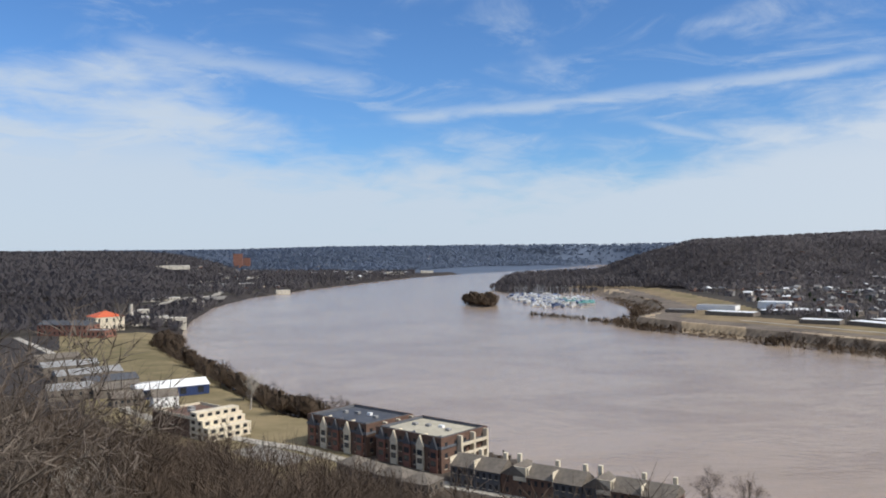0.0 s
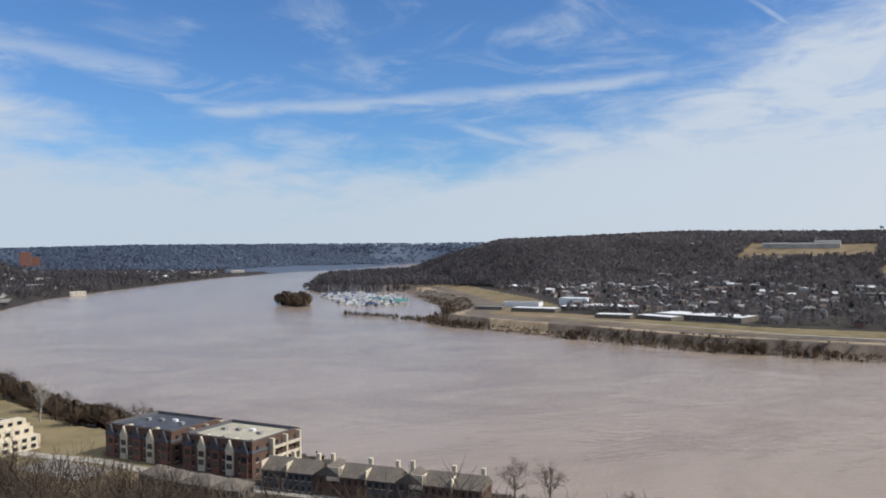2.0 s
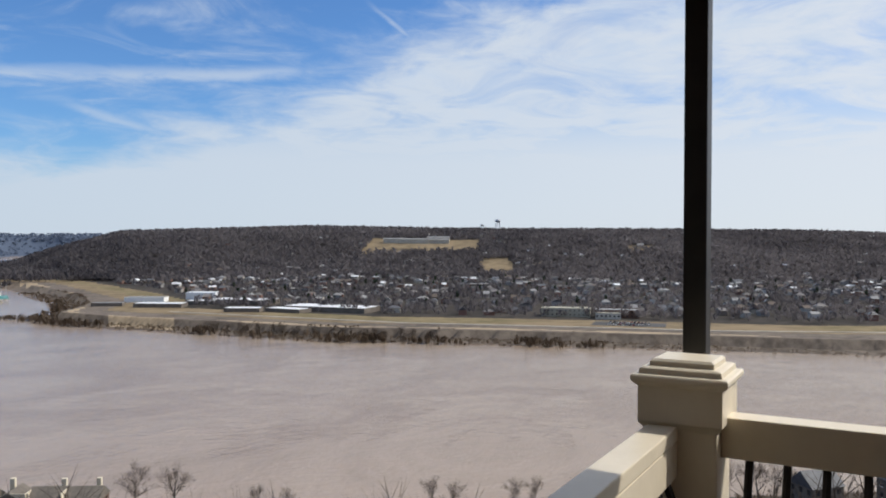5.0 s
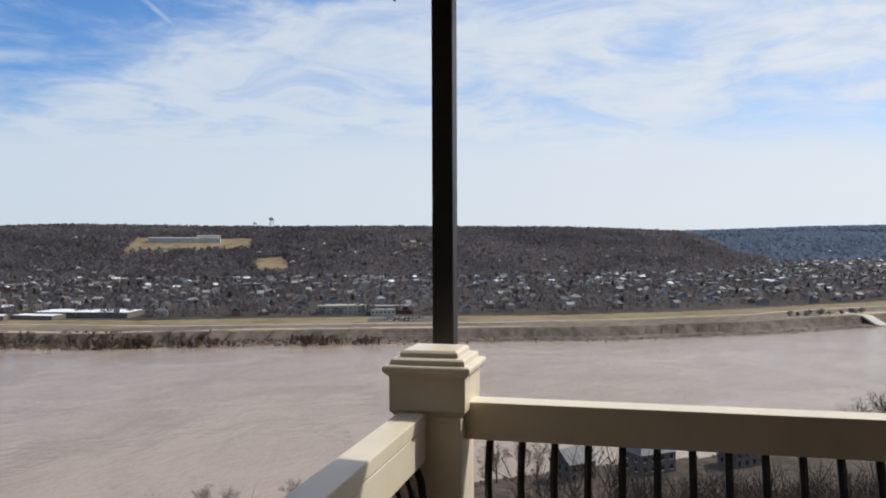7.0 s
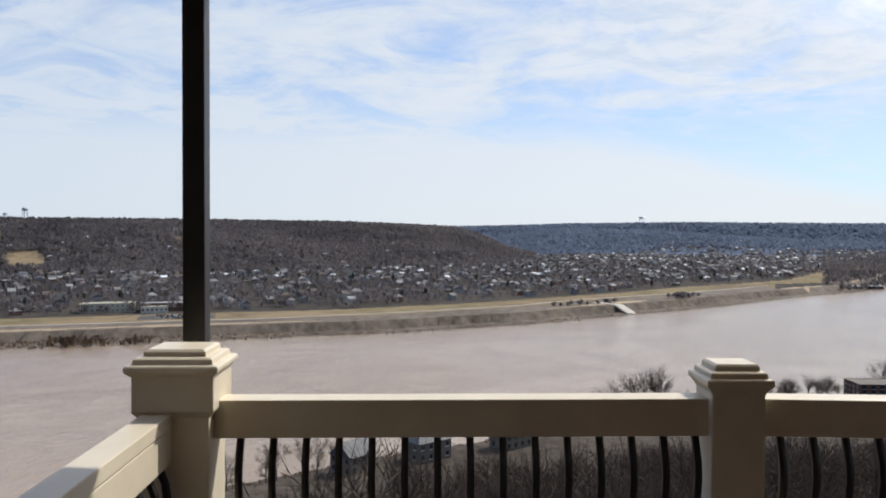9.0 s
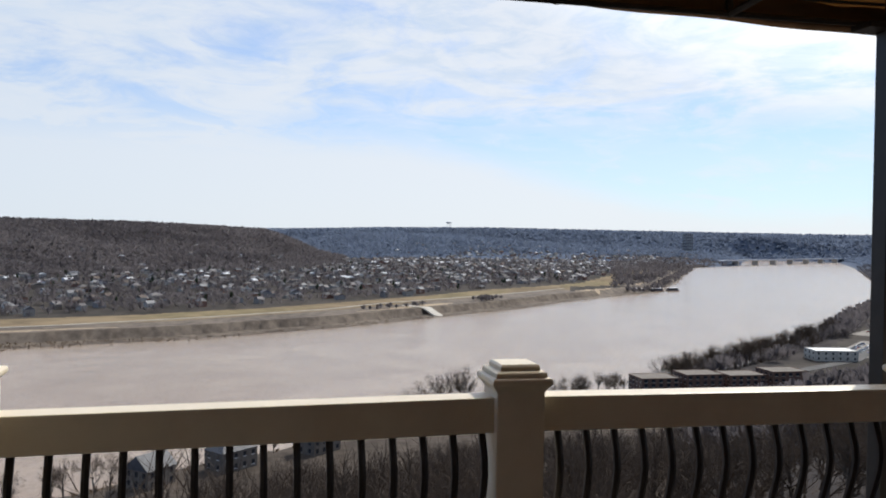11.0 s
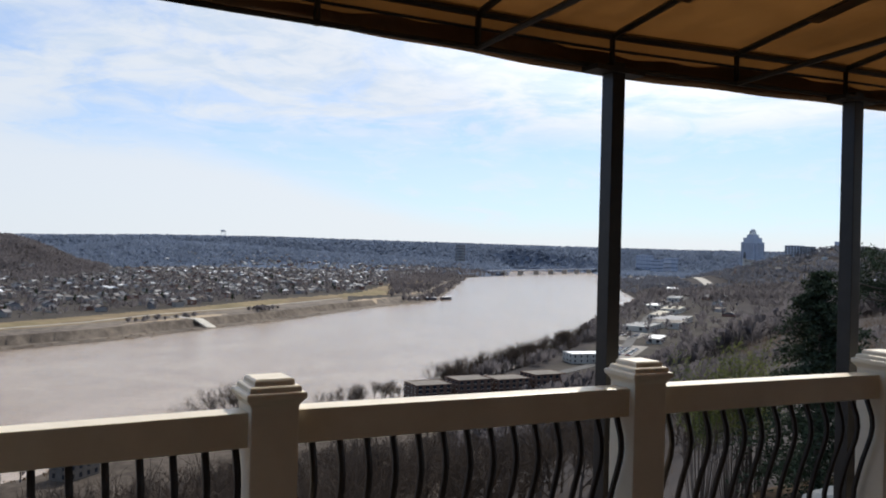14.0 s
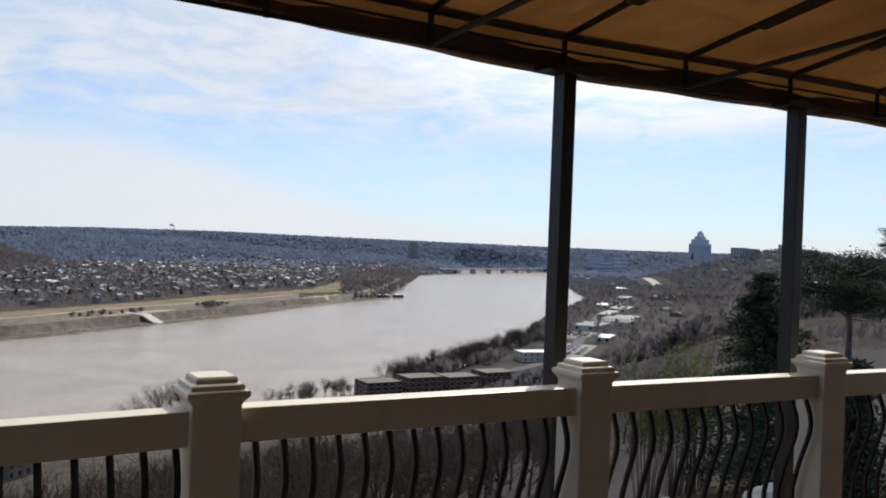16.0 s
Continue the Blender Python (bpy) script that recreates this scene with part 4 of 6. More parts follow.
woods("near_bank_brush", p[keep][:520], rng.uniform(1.0, 2.6, len(p[keep][:520])), M_BRUSH, "bare brush along the near bank", shards=16)
# the big dark tree beside the deck
tm = tree_meshes(103, 11.0, M_BARK, spread=0.75, levels=4, lean=-0.05, low=0.1)
tr = new("bare_tree")
tr.matrix_world = pose(-12.5, 19.7, land_at(-12.5, 19.7) - 1.0, 0, 0, 40)
for nm, me2 in (("trunk", tm[0]), ("crown", tri_mesh("crown", crown_tris(tm[1], 11.0), M_BARK))):
    o = new(nm, me2)
    o.parent = tr
tagged(tr, "large dark bare tree with spreading limbs near the deck", "tree")

# joined bare trees and brush over the near slope
p = scatter(3600, -128, 36, 45, 420, 1.3)
a, d = polar(p)
sd = signed_distance(p[:, 0], p[:, 1], RIVER)
z = land(p[:, 0], p[:, 1])
keep = (sd > 6) & ((z > -77.5) | ((a < -8) & (a > -92)))
p, d, a, z = p[keep][:1280], d[keep][:1280], a[keep][:1280], z[keep][:1280]
sight = 1.6 - d * np.tan(np.radians(np.interp(a, [-128, -112, -100, -60, -40, 0, 6, 10, 14, 22, 32], [9.0, 10.5, 12.6, 16.6, 18.8, 16.4, 14.4, 13.1, 11.9, 9.4, 6.0])))
fit3 = (sight + 1.0 - z > 2.0) & ~((a > -36) & (a < -12) & (d > 110))
p, d, a, z, sight = p[fit3], d[fit3], a[fit3], z[fit3], sight[fit3]
hh = np.clip(sight + 1.0 - z, 2.0, 19.0) * rng.uniform(0.62, 1.03, len(p))
chunks = []
for j in range(len(p)):
    t3 = TREES[j % 5][3] * (hh[j] / 10.0)
    c, s = math.cos(j * 2.4), math.sin(j * 2.4)
    rot3 = np.array([[c, -s, 0], [s, c, 0], [0, 0, 1]])
    chunks.append(t3 @ rot3.T + np.array([p[j, 0], p[j, 1], z[j]]))
tagged(new("slope_woods", tri_mesh("slope_woods", np.concatenate(chunks), M_TWIG)), "bare grey-brown trees covering the slope below", "woods", kind="stuff")


p = scatter(4200, -136, -95, 330, 840, 1.0)
a, d = polar(p)
sd = signed_distance(p[:, 0], p[:, 1], RIVER)
z = land(p[:, 0], p[:, 1])
keep = (sd > 3) & ((z > -77) | (sd < 36))
for cx3, cy3, rr3 in ((467, -88, 55), (602, -205, 30), (668, -255, 60)):
    keep &= np.hypot(p[:, 0] - cx3, p[:, 1] - cy3) > rr3
p = p[keep][:1700]
woods("downstream_woods", p, rng.uniform(7, 14, len(p)), M_WOODS, "bare grey-brown trees between the slope and the water", shards=70, wide=0.42, slim=0.03)
for j in range(26):
    a2, d2 = radians(rng.uniform(-121, -99)), rng.uniform(48, 125)
    x, y = -math.sin(a2) * d2, math.cos(a2) * d2
    reach = 1.6 - d2 * math.tan(radians(float(np.interp(math.degrees(a2), [-121, -112, -99], [6.4, 8.6, 12.5])))) - land_at(x, y)
    if reach > 2.5:
        bare_tree(x, y, min(reach, 13.0) * rng.uniform(0.75, 1.0), group="hillside trees")
p = scatter(5200, -142, -100, 120, 800, 1.1)
a, d = polar(p)
sd = signed_distance(p[:, 0], p[:, 1], RIVER)
z = land(p[:, 0], p[:, 1])
top = 1.6 - d * np.tan(np.radians(np.interp(a, [-142, -128, -122, -112, -100], [2.0, 3.4, 5.2, 7.8, 12.0])))
hh = np.minimum(top - z, 13.0) * rng.uniform(0.6, 1.0, len(p))
keep = (sd > 20) & (z > -77) & (hh > 1.2)
p, hh = p[keep][:2300], hh[keep][:2300]
woods("own_hill_woods", p, hh, M_WOODS, "dense bare woods on the hill beside the deck", shards=60, wide=0.42, slim=0.028)


def brush(name, xy, tall, mat, label, blades=20):
    n = len(xy)
    z = land(xy[:, 0], xy[:, 1])
    th = rng.uniform(0, 6.283, (n, blades))
    out_r = rng.uniform(0.1, 0.75, (n, blades)) * tall[:, None]
    hz = rng.uniform(0.45, 1.0, (n, blades)) * tall[:, None]
    st = rng.uniform(0, 0.25, (n, blades)) * tall[:, None]
    w = tall[:, None] * 0.0045
    base1 = np.stack([np.cos(th) * st - np.sin(th) * w, np.sin(th) * st + np.cos(th) * w, np.zeros((n, blades)) - 0.1], -1)
    base2 = np.stack([np.cos(th) * st + np.sin(th) * w, np.sin(th) * st - np.cos(th) * w, np.zeros((n, blades)) - 0.1], -1)
    tip = np.stack([np.cos(th) * out_r, np.sin(th) * out_r, hz], -1)
    tris = np.stack([base1, base2, tip], 2) + np.concatenate([xy, z[:, None]], 1)[:, None, None, :]
    return tagged(new(name, tri_mesh(name, tris.reshape(-1, 3, 3), mat)), label, "brush", kind="stuff")


p = scatter(9000, -130, 38, 14, 330, 1.15)
a, d = polar(p)
sd = signed_distance(p[:, 0], p[:, 1], RIVER)
z = land(p[:, 0], p[:, 1])
keep = (sd > 20) & (z > -78.5) & (~((a < -100) & (d < 34)))
p, d = p[keep], d[keep]
brush("slope_brush", p, np.clip(d * 0.02, 0.6, 3.6) * rng.uniform(0.7, 1.4, len(p)), M_BRUSH, "dry brown brush and saplings on the slope", 15)


# --- evergreens by the deck ---
def conifer(name, x, y, tall, wide, label, seed, droop=0.25, bare=0.05, layers=22, mat=None, lean=0.0, dense=38):
    r = random.Random(seed)
    tr = thing(name, pose(x, y, land_at(x, y) - 0.1, 0, lean, 0), label, "evergreen tree")
    part("trunk", tube(bmesh.new(), [(0, 0, 0), (0.05, 0, tall * 0.5), (0, 0, tall * 0.97)], tall * 0.020, 0.01, sides=7), M_BARK, tr)
    tris = []
    for i in range(layers):
        f = bare + (1 - bare) * i / layers
        zz = tall * f
        reach = wide * (1 - f) ** 0.75 * r.uniform(0.8, 1.1) + 0.12
        for j in range(9):
            ang = r.uniform(0, 6.283)
            rr = reach * r.uniform(0.65, 1.1)
            for m2 in range(dense):
                s = r.uniform(0.12, 1.0)
                c = Vector((math.cos(ang) * rr * s, math.sin(ang) * rr * s, zz - droop * rr * s * s + r.uniform(-0.05, 0.10) + 0.12 * s))
                c += Vector((r.gauss(0, 0.07), r.gauss(0, 0.07), 0)) * (1 + rr * 0.5)
                w1 = Vector((r.uniform(-1, 1), r.uniform(-1, 1), r.uniform(-0.6, 0.7))).normalized() * r.uniform(0.09, 0.2)
                w2 = w1.orthogonal().normalized() * r.uniform(0.02, 0.045)
                tris.append((tuple(c - w2), tuple(c + w2), tuple(c + w1)))
    o = new("foliage", tri_mesh("foliage", np.array(tris), mat or M_NEEDLE))
    o.parent = tr
    return tr


conifer("spruce", 20.3, -13.5, 6.0, 2.7, "dark green spruce beside the deck", 5, layers=30, dense=70)
conifer("spruce", 13.0, -10.6, 3.8, 0.8, "small drooping evergreen near the house", 6, droop=0.7)


def pine(x, y, tall, seed):
    r = random.Random(seed)
    tr = thing("pine", pose(x, y, land_at(x, y) - 0.1), "old pine with a leaning trunk and flat needle clumps", "evergreen tree")
    pts = [(0, 0, 0), (-0.1, -0.25, tall * 0.35), (-0.35, -0.1, tall * 0.62), (-0.6, 0.3, tall * 0.92)]
    bm = tube(bmesh.new(), pts, 0.17, 0.05, sides=8)
    tris = []
    for i in range(46):
        f = r.uniform(0.70, 1.0)
        base3 = Vector(pts[1]).lerp(Vector(pts[3]), (f - 0.3) / 0.7)
        ang = r.uniform(0, 6.283)
        rr = r.uniform(0.3, 2.1) * (1.3 - f * 0.5)
        end = base3 + Vector((math.cos(ang) * rr, math.sin(ang) * rr, r.uniform(0.0, 0.6)))
        tube(bm, [base3, base3.lerp(end, 0.5) + Vector((0, 0, -0.08)), end], 0.045, 0.012, sides=4)
        for m2 in range(330):
            c = end + Vector((r.gauss(0, 0.30), r.gauss(0, 0.30), r.gauss(0.06, 0.11)))
            w1 = Vector((r.uniform(-1, 1), r.uniform(-1, 1), r.uniform(-0.3, 1.0))).normalized() * r.uniform(0.07, 0.15)
            w2 = w1.orthogonal().normalized() * r.uniform(0.012, 0.03)
            tris.append((tuple(c - w2), tuple(c + w2), tuple(c + w1)))
    part("trunk", bm, M_BARK, tr)
    o = new("foliage", tri_mesh("foliage", np.array(tris), M_NEEDLE))
    o.parent = tr


pine(23.8, -18.6, 2.2 - land_at(23.8, -18.6), 3)
pine(58.0, -50.0, 12.5, 8)

for x, y, top, seed in ((23.3, -11.6, -1.2, 1), (23.0, -12.4, -0.8, 2), (22.7, -13.0, -1.3, 4)):
    r = random.Random(seed)
    h = top - land_at(x, y)
    tr = thing("shrub", pose(x, y, land_at(x, y)), "loose yellow-green shrub with upright leafy stems", "shrub", "green shrubs")
    bm = bmesh.new()
    tris = []
    for i in range(46):
        ang, rr = r.uniform(0, 6.283), r.uniform(0.1, 1.15)
        tip = Vector((math.cos(ang) * rr, math.sin(ang) * rr, h * r.uniform(0.65, 1.05)))
        foot = Vector((math.cos(ang) * rr * 0.3, math.sin(ang) * rr * 0.3, 0))
        tube(bm, [foot, tip], 0.012, 0.004, sides=3, cap=False)
        for m2 in range(60):
            c = foot.lerp(tip, r.uniform(0.6, 1.0)) + Vector((r.gauss(0, 0.06), r.gauss(0, 0.06), 0))
            w1 = Vector((r.uniform(-1, 1), r.uniform(-1, 1), r.uniform(-0.2, 1))).normalized() * r.uniform(0.07, 0.15)
            w2 = w1.orthogonal().normalized() * 0.018
            tris.append((tuple(c - w2), tuple(c + w2), tuple(c + w1)))
    part("trunk", bm, M_BARK, tr)
    o = new("foliage", tri_mesh("foliage", np.array(tris), M_SHRUB))
    o.parent = tr

# ---- buildings ----


def ramp_material(name, colours, rough=0.8, source="island"):
    """Paint picked at random from a few colours, piece by piece."""
    mat = bpy.data.materials.new(name)
    mat.use_nodes = True
    t = mat.node_tree
    b = t.nodes["Principled BSDF"]
    b.inputs["Roughness"].default_value = rough
    b.inputs["Specular IOR Level"].default_value = 0.25
    n = t.nodes.new("ShaderNodeNewGeometry" if source == "island" else "ShaderNodeObjectInfo")
    r = t.nodes.new("ShaderNodeValToRGB")
    r.color_ramp.interpolation = "CONSTANT"
    while len(r.color_ramp.elements) < len(colours):
        r.color_ramp.elements.new(1.0)
    for i, c in enumerate(colours):
        r.color_ramp.elements[i].position = i / len(colours)
        r.color_ramp.elements[i].color = (*c, 1)
    t.links.new(n.outputs["Random Per Island" if source == "island" else "Random"], r.inputs[0])
    k = Maths(t)
    g = t.nodes.new("ShaderNodeNewGeometry")
    f = k.smooth(k.noise(g.outputs["Position"], 0.9, 5.0, 0.6), 0.25, 0.7, 0.78, 1.05)
    hsv = t.nodes.new("ShaderNodeHueSaturation")
    t.links.new(r.outputs[0], hsv.inputs["Color"])
    t.links.new(f, hsv.inputs["Value"])
    t.links.new(hsv.outputs[0], b.inputs["Base Color"])
    return mat


WALLS = [(0.52, 0.50, 0.46), (0.30, 0.28, 0.25), (0.22, 0.12, 0.09), (0.46, 0.42, 0.35), (0.19, 0.11, 0.085), (0.25, 0.245, 0.24), (0.38, 0.36, 0.32), (0.22, 0.18, 0.14)]
ROOFS = [(0.10, 0.095, 0.095), (0.16, 0.145, 0.135), (0.075, 0.07, 0.07), (0.22, 0.20, 0.19), (0.14, 0.11, 0.09), (0.30, 0.29, 0.28), (0.12, 0.12, 0.13)]
M_HWALL = ramp_material("mixed_house_walls", WALLS)
M_HROOF = ramp_material("mixed_house_roofs", ROOFS + [(0.72, 0.72, 0.72)])
M_OWALL = ramp_material("house_wall", WALLS, source="object")
M_OROOF = ramp_material("house_roof", ROOFS, source="object")
M_BRICK = material("red_brick", (0.235, 0.110, 0.078), 0.85, dark=(0.165, 0.080, 0.06), scale=1.4)
M_DKBRICK = material("brown_brick", (0.145, 0.085, 0.062), 0.85, dark=(0.095, 0.06, 0.045), scale=1.4)
M_CREAM = material("cream_render", (0.66, 0.58, 0.44), 0.8, dark=(0.52, 0.45, 0.34), scale=0.4)
M_CONC = material("pale_concrete", (0.55, 0.51, 0.43), 0.85, dark=(0.38, 0.35, 0.30), scale=0.5)
M_WHITE = material("white_painted_sheet", (0.80, 0.80, 0.79), 0.5, dark=(0.68, 0.68, 0.68), scale=0.3)
M_GREY = material("grey_roofing", (0.28, 0.275, 0.27), 0.8, dark=(0.20, 0.20, 0.20), scale=0.3)
M_DARKROOF = material("dark_slate_roof", (0.085, 0.088, 0.098), 0.6, dark=(0.05, 0.052, 0.06), scale=0.6)
M_SHINGLE = material("brown_grey_shingle", (0.17, 0.145, 0.12), 0.85, dark=(0.11, 0.095, 0.08), scale=0.8)
M_TANROOF = material("tan_roof_membrane", (0.44, 0.40, 0.31), 0.85, dark=(0.33, 0.30, 0.235), scale=0.3)
M_BLUE = material("navy_metal_siding", (0.030, 0.050, 0.13), 0.5, scale=1.0, stretch=(6, 6, 0.3))
M_RED = material("orange_red_roof", (0.56, 0.125, 0.055), 0.7, dark=(0.46, 0.10, 0.045), scale=0.4)
M_TEAL = material("teal_marina_roof", (0.05, 0.24, 0.22), 0.6, scale=0.4)
M_WINDOW = material("window_glass", (0.028, 0.032, 0.040), 0.12, scale=0.5, spec=0.6)
M_TOWER = material("blue_grey_tower_stone", (0.42, 0.45, 0.52), 0.6, dark=(0.35, 0.38, 0.44), scale=0.06)
M_STEEL = material("pale_steel", (0.62, 0.64, 0.68), 0.4, scale=0.2)
M_ASPHALT = material("asphalt", (0.085, 0.082, 0.080), 0.9, scale=0.2, world_space=True)
M_ROAD = material("worn_concrete_road", (0.40, 0.365, 0.31), 0.9, dark=(0.29, 0.265, 0.225), scale=0.08, world_space=True)
M_GRAVEL = material("gravel_lot", (0.25, 0.23, 0.20), 0.95, dark=(0.16, 0.145, 0.13), scale=0.06, world_space=True)
M_CAR = ramp_material("car_paint", [(0.75, 0.75, 0.75), (0.03, 0.03, 0.035), (0.35, 0.36, 0.38), (0.30, 0.03, 0.03), (0.06, 0.10, 0.22), (0.60, 0.58, 0.55)], 0.3, "object")
M_TYRE = material("tyre_rubber", (0.02, 0.02, 0.02), 0.9, scale=3)


def roof_bm(w, d, z0, kind, rise, over=0.35):
    """A gable or hip roof, with thickness, ridge along the width."""
    bm = bmesh.new()
    x, y = w / 2 + over, d / 2 + over
    rx = x if kind == "gable" else max(0.3, x - y * 0.95)
    lo = [bm.verts.new(p) for p in ((-x, -y, z0), (x, -y, z0), (x, y, z0), (-x, y, z0))]
    hi = [bm.verts.new((-rx, 0, z0 + rise)), bm.verts.new((rx, 0, z0 + rise))]
    bm.faces.new((lo[0], lo[1], hi[1], hi[0]))
    bm.faces.new((lo[2], lo[3], hi[0], hi[1]))
    bm.faces.new((lo[1], lo[2], hi[1]))
    bm.faces.new((lo[3], lo[0], hi[0]))
    bm.faces.new(lo[::-1])
    return bm


def flat_roof_bm(w, d, z0, lip=0.6):
    bm = bmesh.new()
    box(bm, -w / 2 + 0.3, -d / 2 + 0.3, z0 - 0.1, w / 2 - 0.3, d / 2 - 0.3, z0 + 0.06)
    return bm


def parapet_bm(w, d, z0, lip, thick=0.3):
    bm = bmesh.new()
    box(bm, -w / 2 - 0.04, -d / 2 - 0.04, z0 - 0.05, w / 2 + 0.04, -d / 2 + thick, z0 + lip)
    box(bm, -w / 2 - 0.04, d / 2 - thick, z0 - 0.05, w / 2 + 0.04, d / 2 + 0.04, z0 + lip)
    box(bm, -w / 2 - 0.04, -d / 2 + thick + 0.01, z0 - 0.05, -w / 2 + thick, d / 2 - thick - 0.01, z0 + lip)
    box(bm, w / 2 - thick, -d / 2 + thick + 0.01, z0 - 0.05, w / 2 + 0.04, d / 2 - thick - 0.01, z0 + lip)
    return bm


def building(name, label, category, x, y, turn, w, d, h, wall, roof, kind="flat", rise=3.0, floors=0, bays=0, end_bays=0, group="", sink=3.0, win=(1.3, 1.6), frames=None, base=None, lip=0.6):
    """A house, block or shed: walls, roof or parapet, and windows cut as shallow boxes on every side."""
    z = land_at(x, y) if base is None else base
    bl = thing(name, pose(x, y, z, 0, 0, turn), label, category, group)
    part("wall", box(bmesh.new(), -w / 2, -d / 2, -sink, w / 2, d / 2, h), wall, bl)
    if kind == "flat":
        part("roof", flat_roof_bm(w, d, h + 0.02), roof, bl)
        part("parapet", parapet_bm(w, d, h, lip), wall, bl)
    else:
        part("roof", roof_bm(w, d, h, kind, rise), roof, bl)
    if floors:
        me = mesh_of("window", box(bmesh.new(), -win[0] / 2, -0.05, -win[1] / 2, win[0] / 2, 0.05, win[1] / 2), M_WINDOW)
        sides = [(bays, w, d / 2, 0), (bays, w, d / 2, 180), (end_bays, d, w / 2, 90), (end_bays, d, w / 2, -90)]
        fme = mesh_of("sill", box(bmesh.new(), -win[0] / 2 - 0.15, -0.1, -win[1] / 2 - 0.18, win[0] / 2 + 0.15, 0.1, -win[1] / 2 - 0.02), frames) if frames else None
        for n, run, off, ang in sides:
            for f in range(floors):
                for j in range(n):
                    m = pose(0, 0, 0, 0, 0, ang) @ pose(-run / 2 + (j + 0.5) * run / n, -off - 0.01, (f + 0.55) * h / floors)
                    o = new("window", me)
                    o.parent = bl
                    o.matrix_local = m
                    if fme:
                        o2 = new("sill", fme)
                        o2.parent = o
    return bl


# --- town across the river ---
def town_spots(n, a0, a1, d0, d1, seed):
    r2 = np.random.RandomState(seed)
    a = np.radians(r2.uniform(a0, a1, n))
    d = np.sqrt(r2.uniform(d0 ** 2, d1 ** 2, n))
    x, y = -np.sin(a) * d, np.cos(a) * d
    # streets run with the river: snap to a turned grid
    c, s = math.cos(radians(-38)), math.sin(radians(-38))
    gu, gv = x * c + y * s, -x * s + y * c
    gu = np.round(gu / 15.0) * 15.0
    gv = np.round(gv / 27.0) * 27.0
    key = np.unique(np.stack([gu, gv], -1), axis=0)
    r2.shuffle(key)
    gu, gv = key[:, 0] + r2.uniform(-1.5, 1.5, len(key)), key[:, 1] + r2.uniform(-3, 3, len(key))
    return np.stack([gu * c - gv * s, gu * s + gv * c], -1)


spots = town_spots(9000, -103, -12, 780, 3500, 21)
a, d = polar(spots)
sd = signed_distance(spots[:, 0], spots[:, 1], RIVER)
base = np.interp(a, HILL_AZ, HILL_BASE)
WORKS = [(350, 975, 70), (405, 985, 45), (450, 965, 60), (400, 858, 45), (478, 815, 75), (432, 825, 45), (665, 590, 62), (400, 920, 60), (330, 1040, 70)]
ok = (sd > 172) & (d < base + 330) & ~clearings(spots)
for wx, wy, wr in WORKS:
    ok &= np.hypot(spots[:, 0] - wx, spots[:, 1] - wy) > wr
ok &= (d < base) | (np.random.RandomState(4).uniform(0, 1, len(a)) < 0.28)
ok &= np.random.RandomState(5).uniform(0, 1, len(a)) < 0.74
spots = spots[ok]
order = np.argsort(np.hypot(spots[:, 0], spots[:, 1]))
spots = spots[order]

KINDS = []
for w, dd, h, kd, rise in ((7, 11, 6.0, "gable", 3.0), (8, 9, 5.5, "gable", 3.4), (10, 8, 4.0, "hip", 2.6), (6, 13, 6.5, "gable", 2.4), (12, 9, 6.0, "hip", 3.0)):
    h0 = thing("house", Matrix(), "small painted house with a dark pitched roof among trees", "house", "town houses")
    part("wall", box(bmesh.new(), -w / 2, -dd / 2, -2, w / 2, dd / 2, h), M_OWALL, h0)
    part("roof", roof_bm(w, dd, h, kd, rise), M_OROOF, h0)
    KINDS.append(h0)
for i, (x, y) in enumerate(spots[:295]):
    turn = -38 + (90 if rng.uniform() < 0.35 else 0) + rng.uniform(-4, 4)
    m = Matrix.LocRotScale((x, y, land_at(x, y)), Euler((0, 0, radians(turn))), (rng.uniform(0.85, 1.2),) * 2 + (rng.uniform(0.8, 1.15),))
    if i < len(KINDS):
        KINDS[i].matrix_world = m
    else:
        copy_thing(KINDS[i % len(KINDS)], m).scale = m.to_scale()


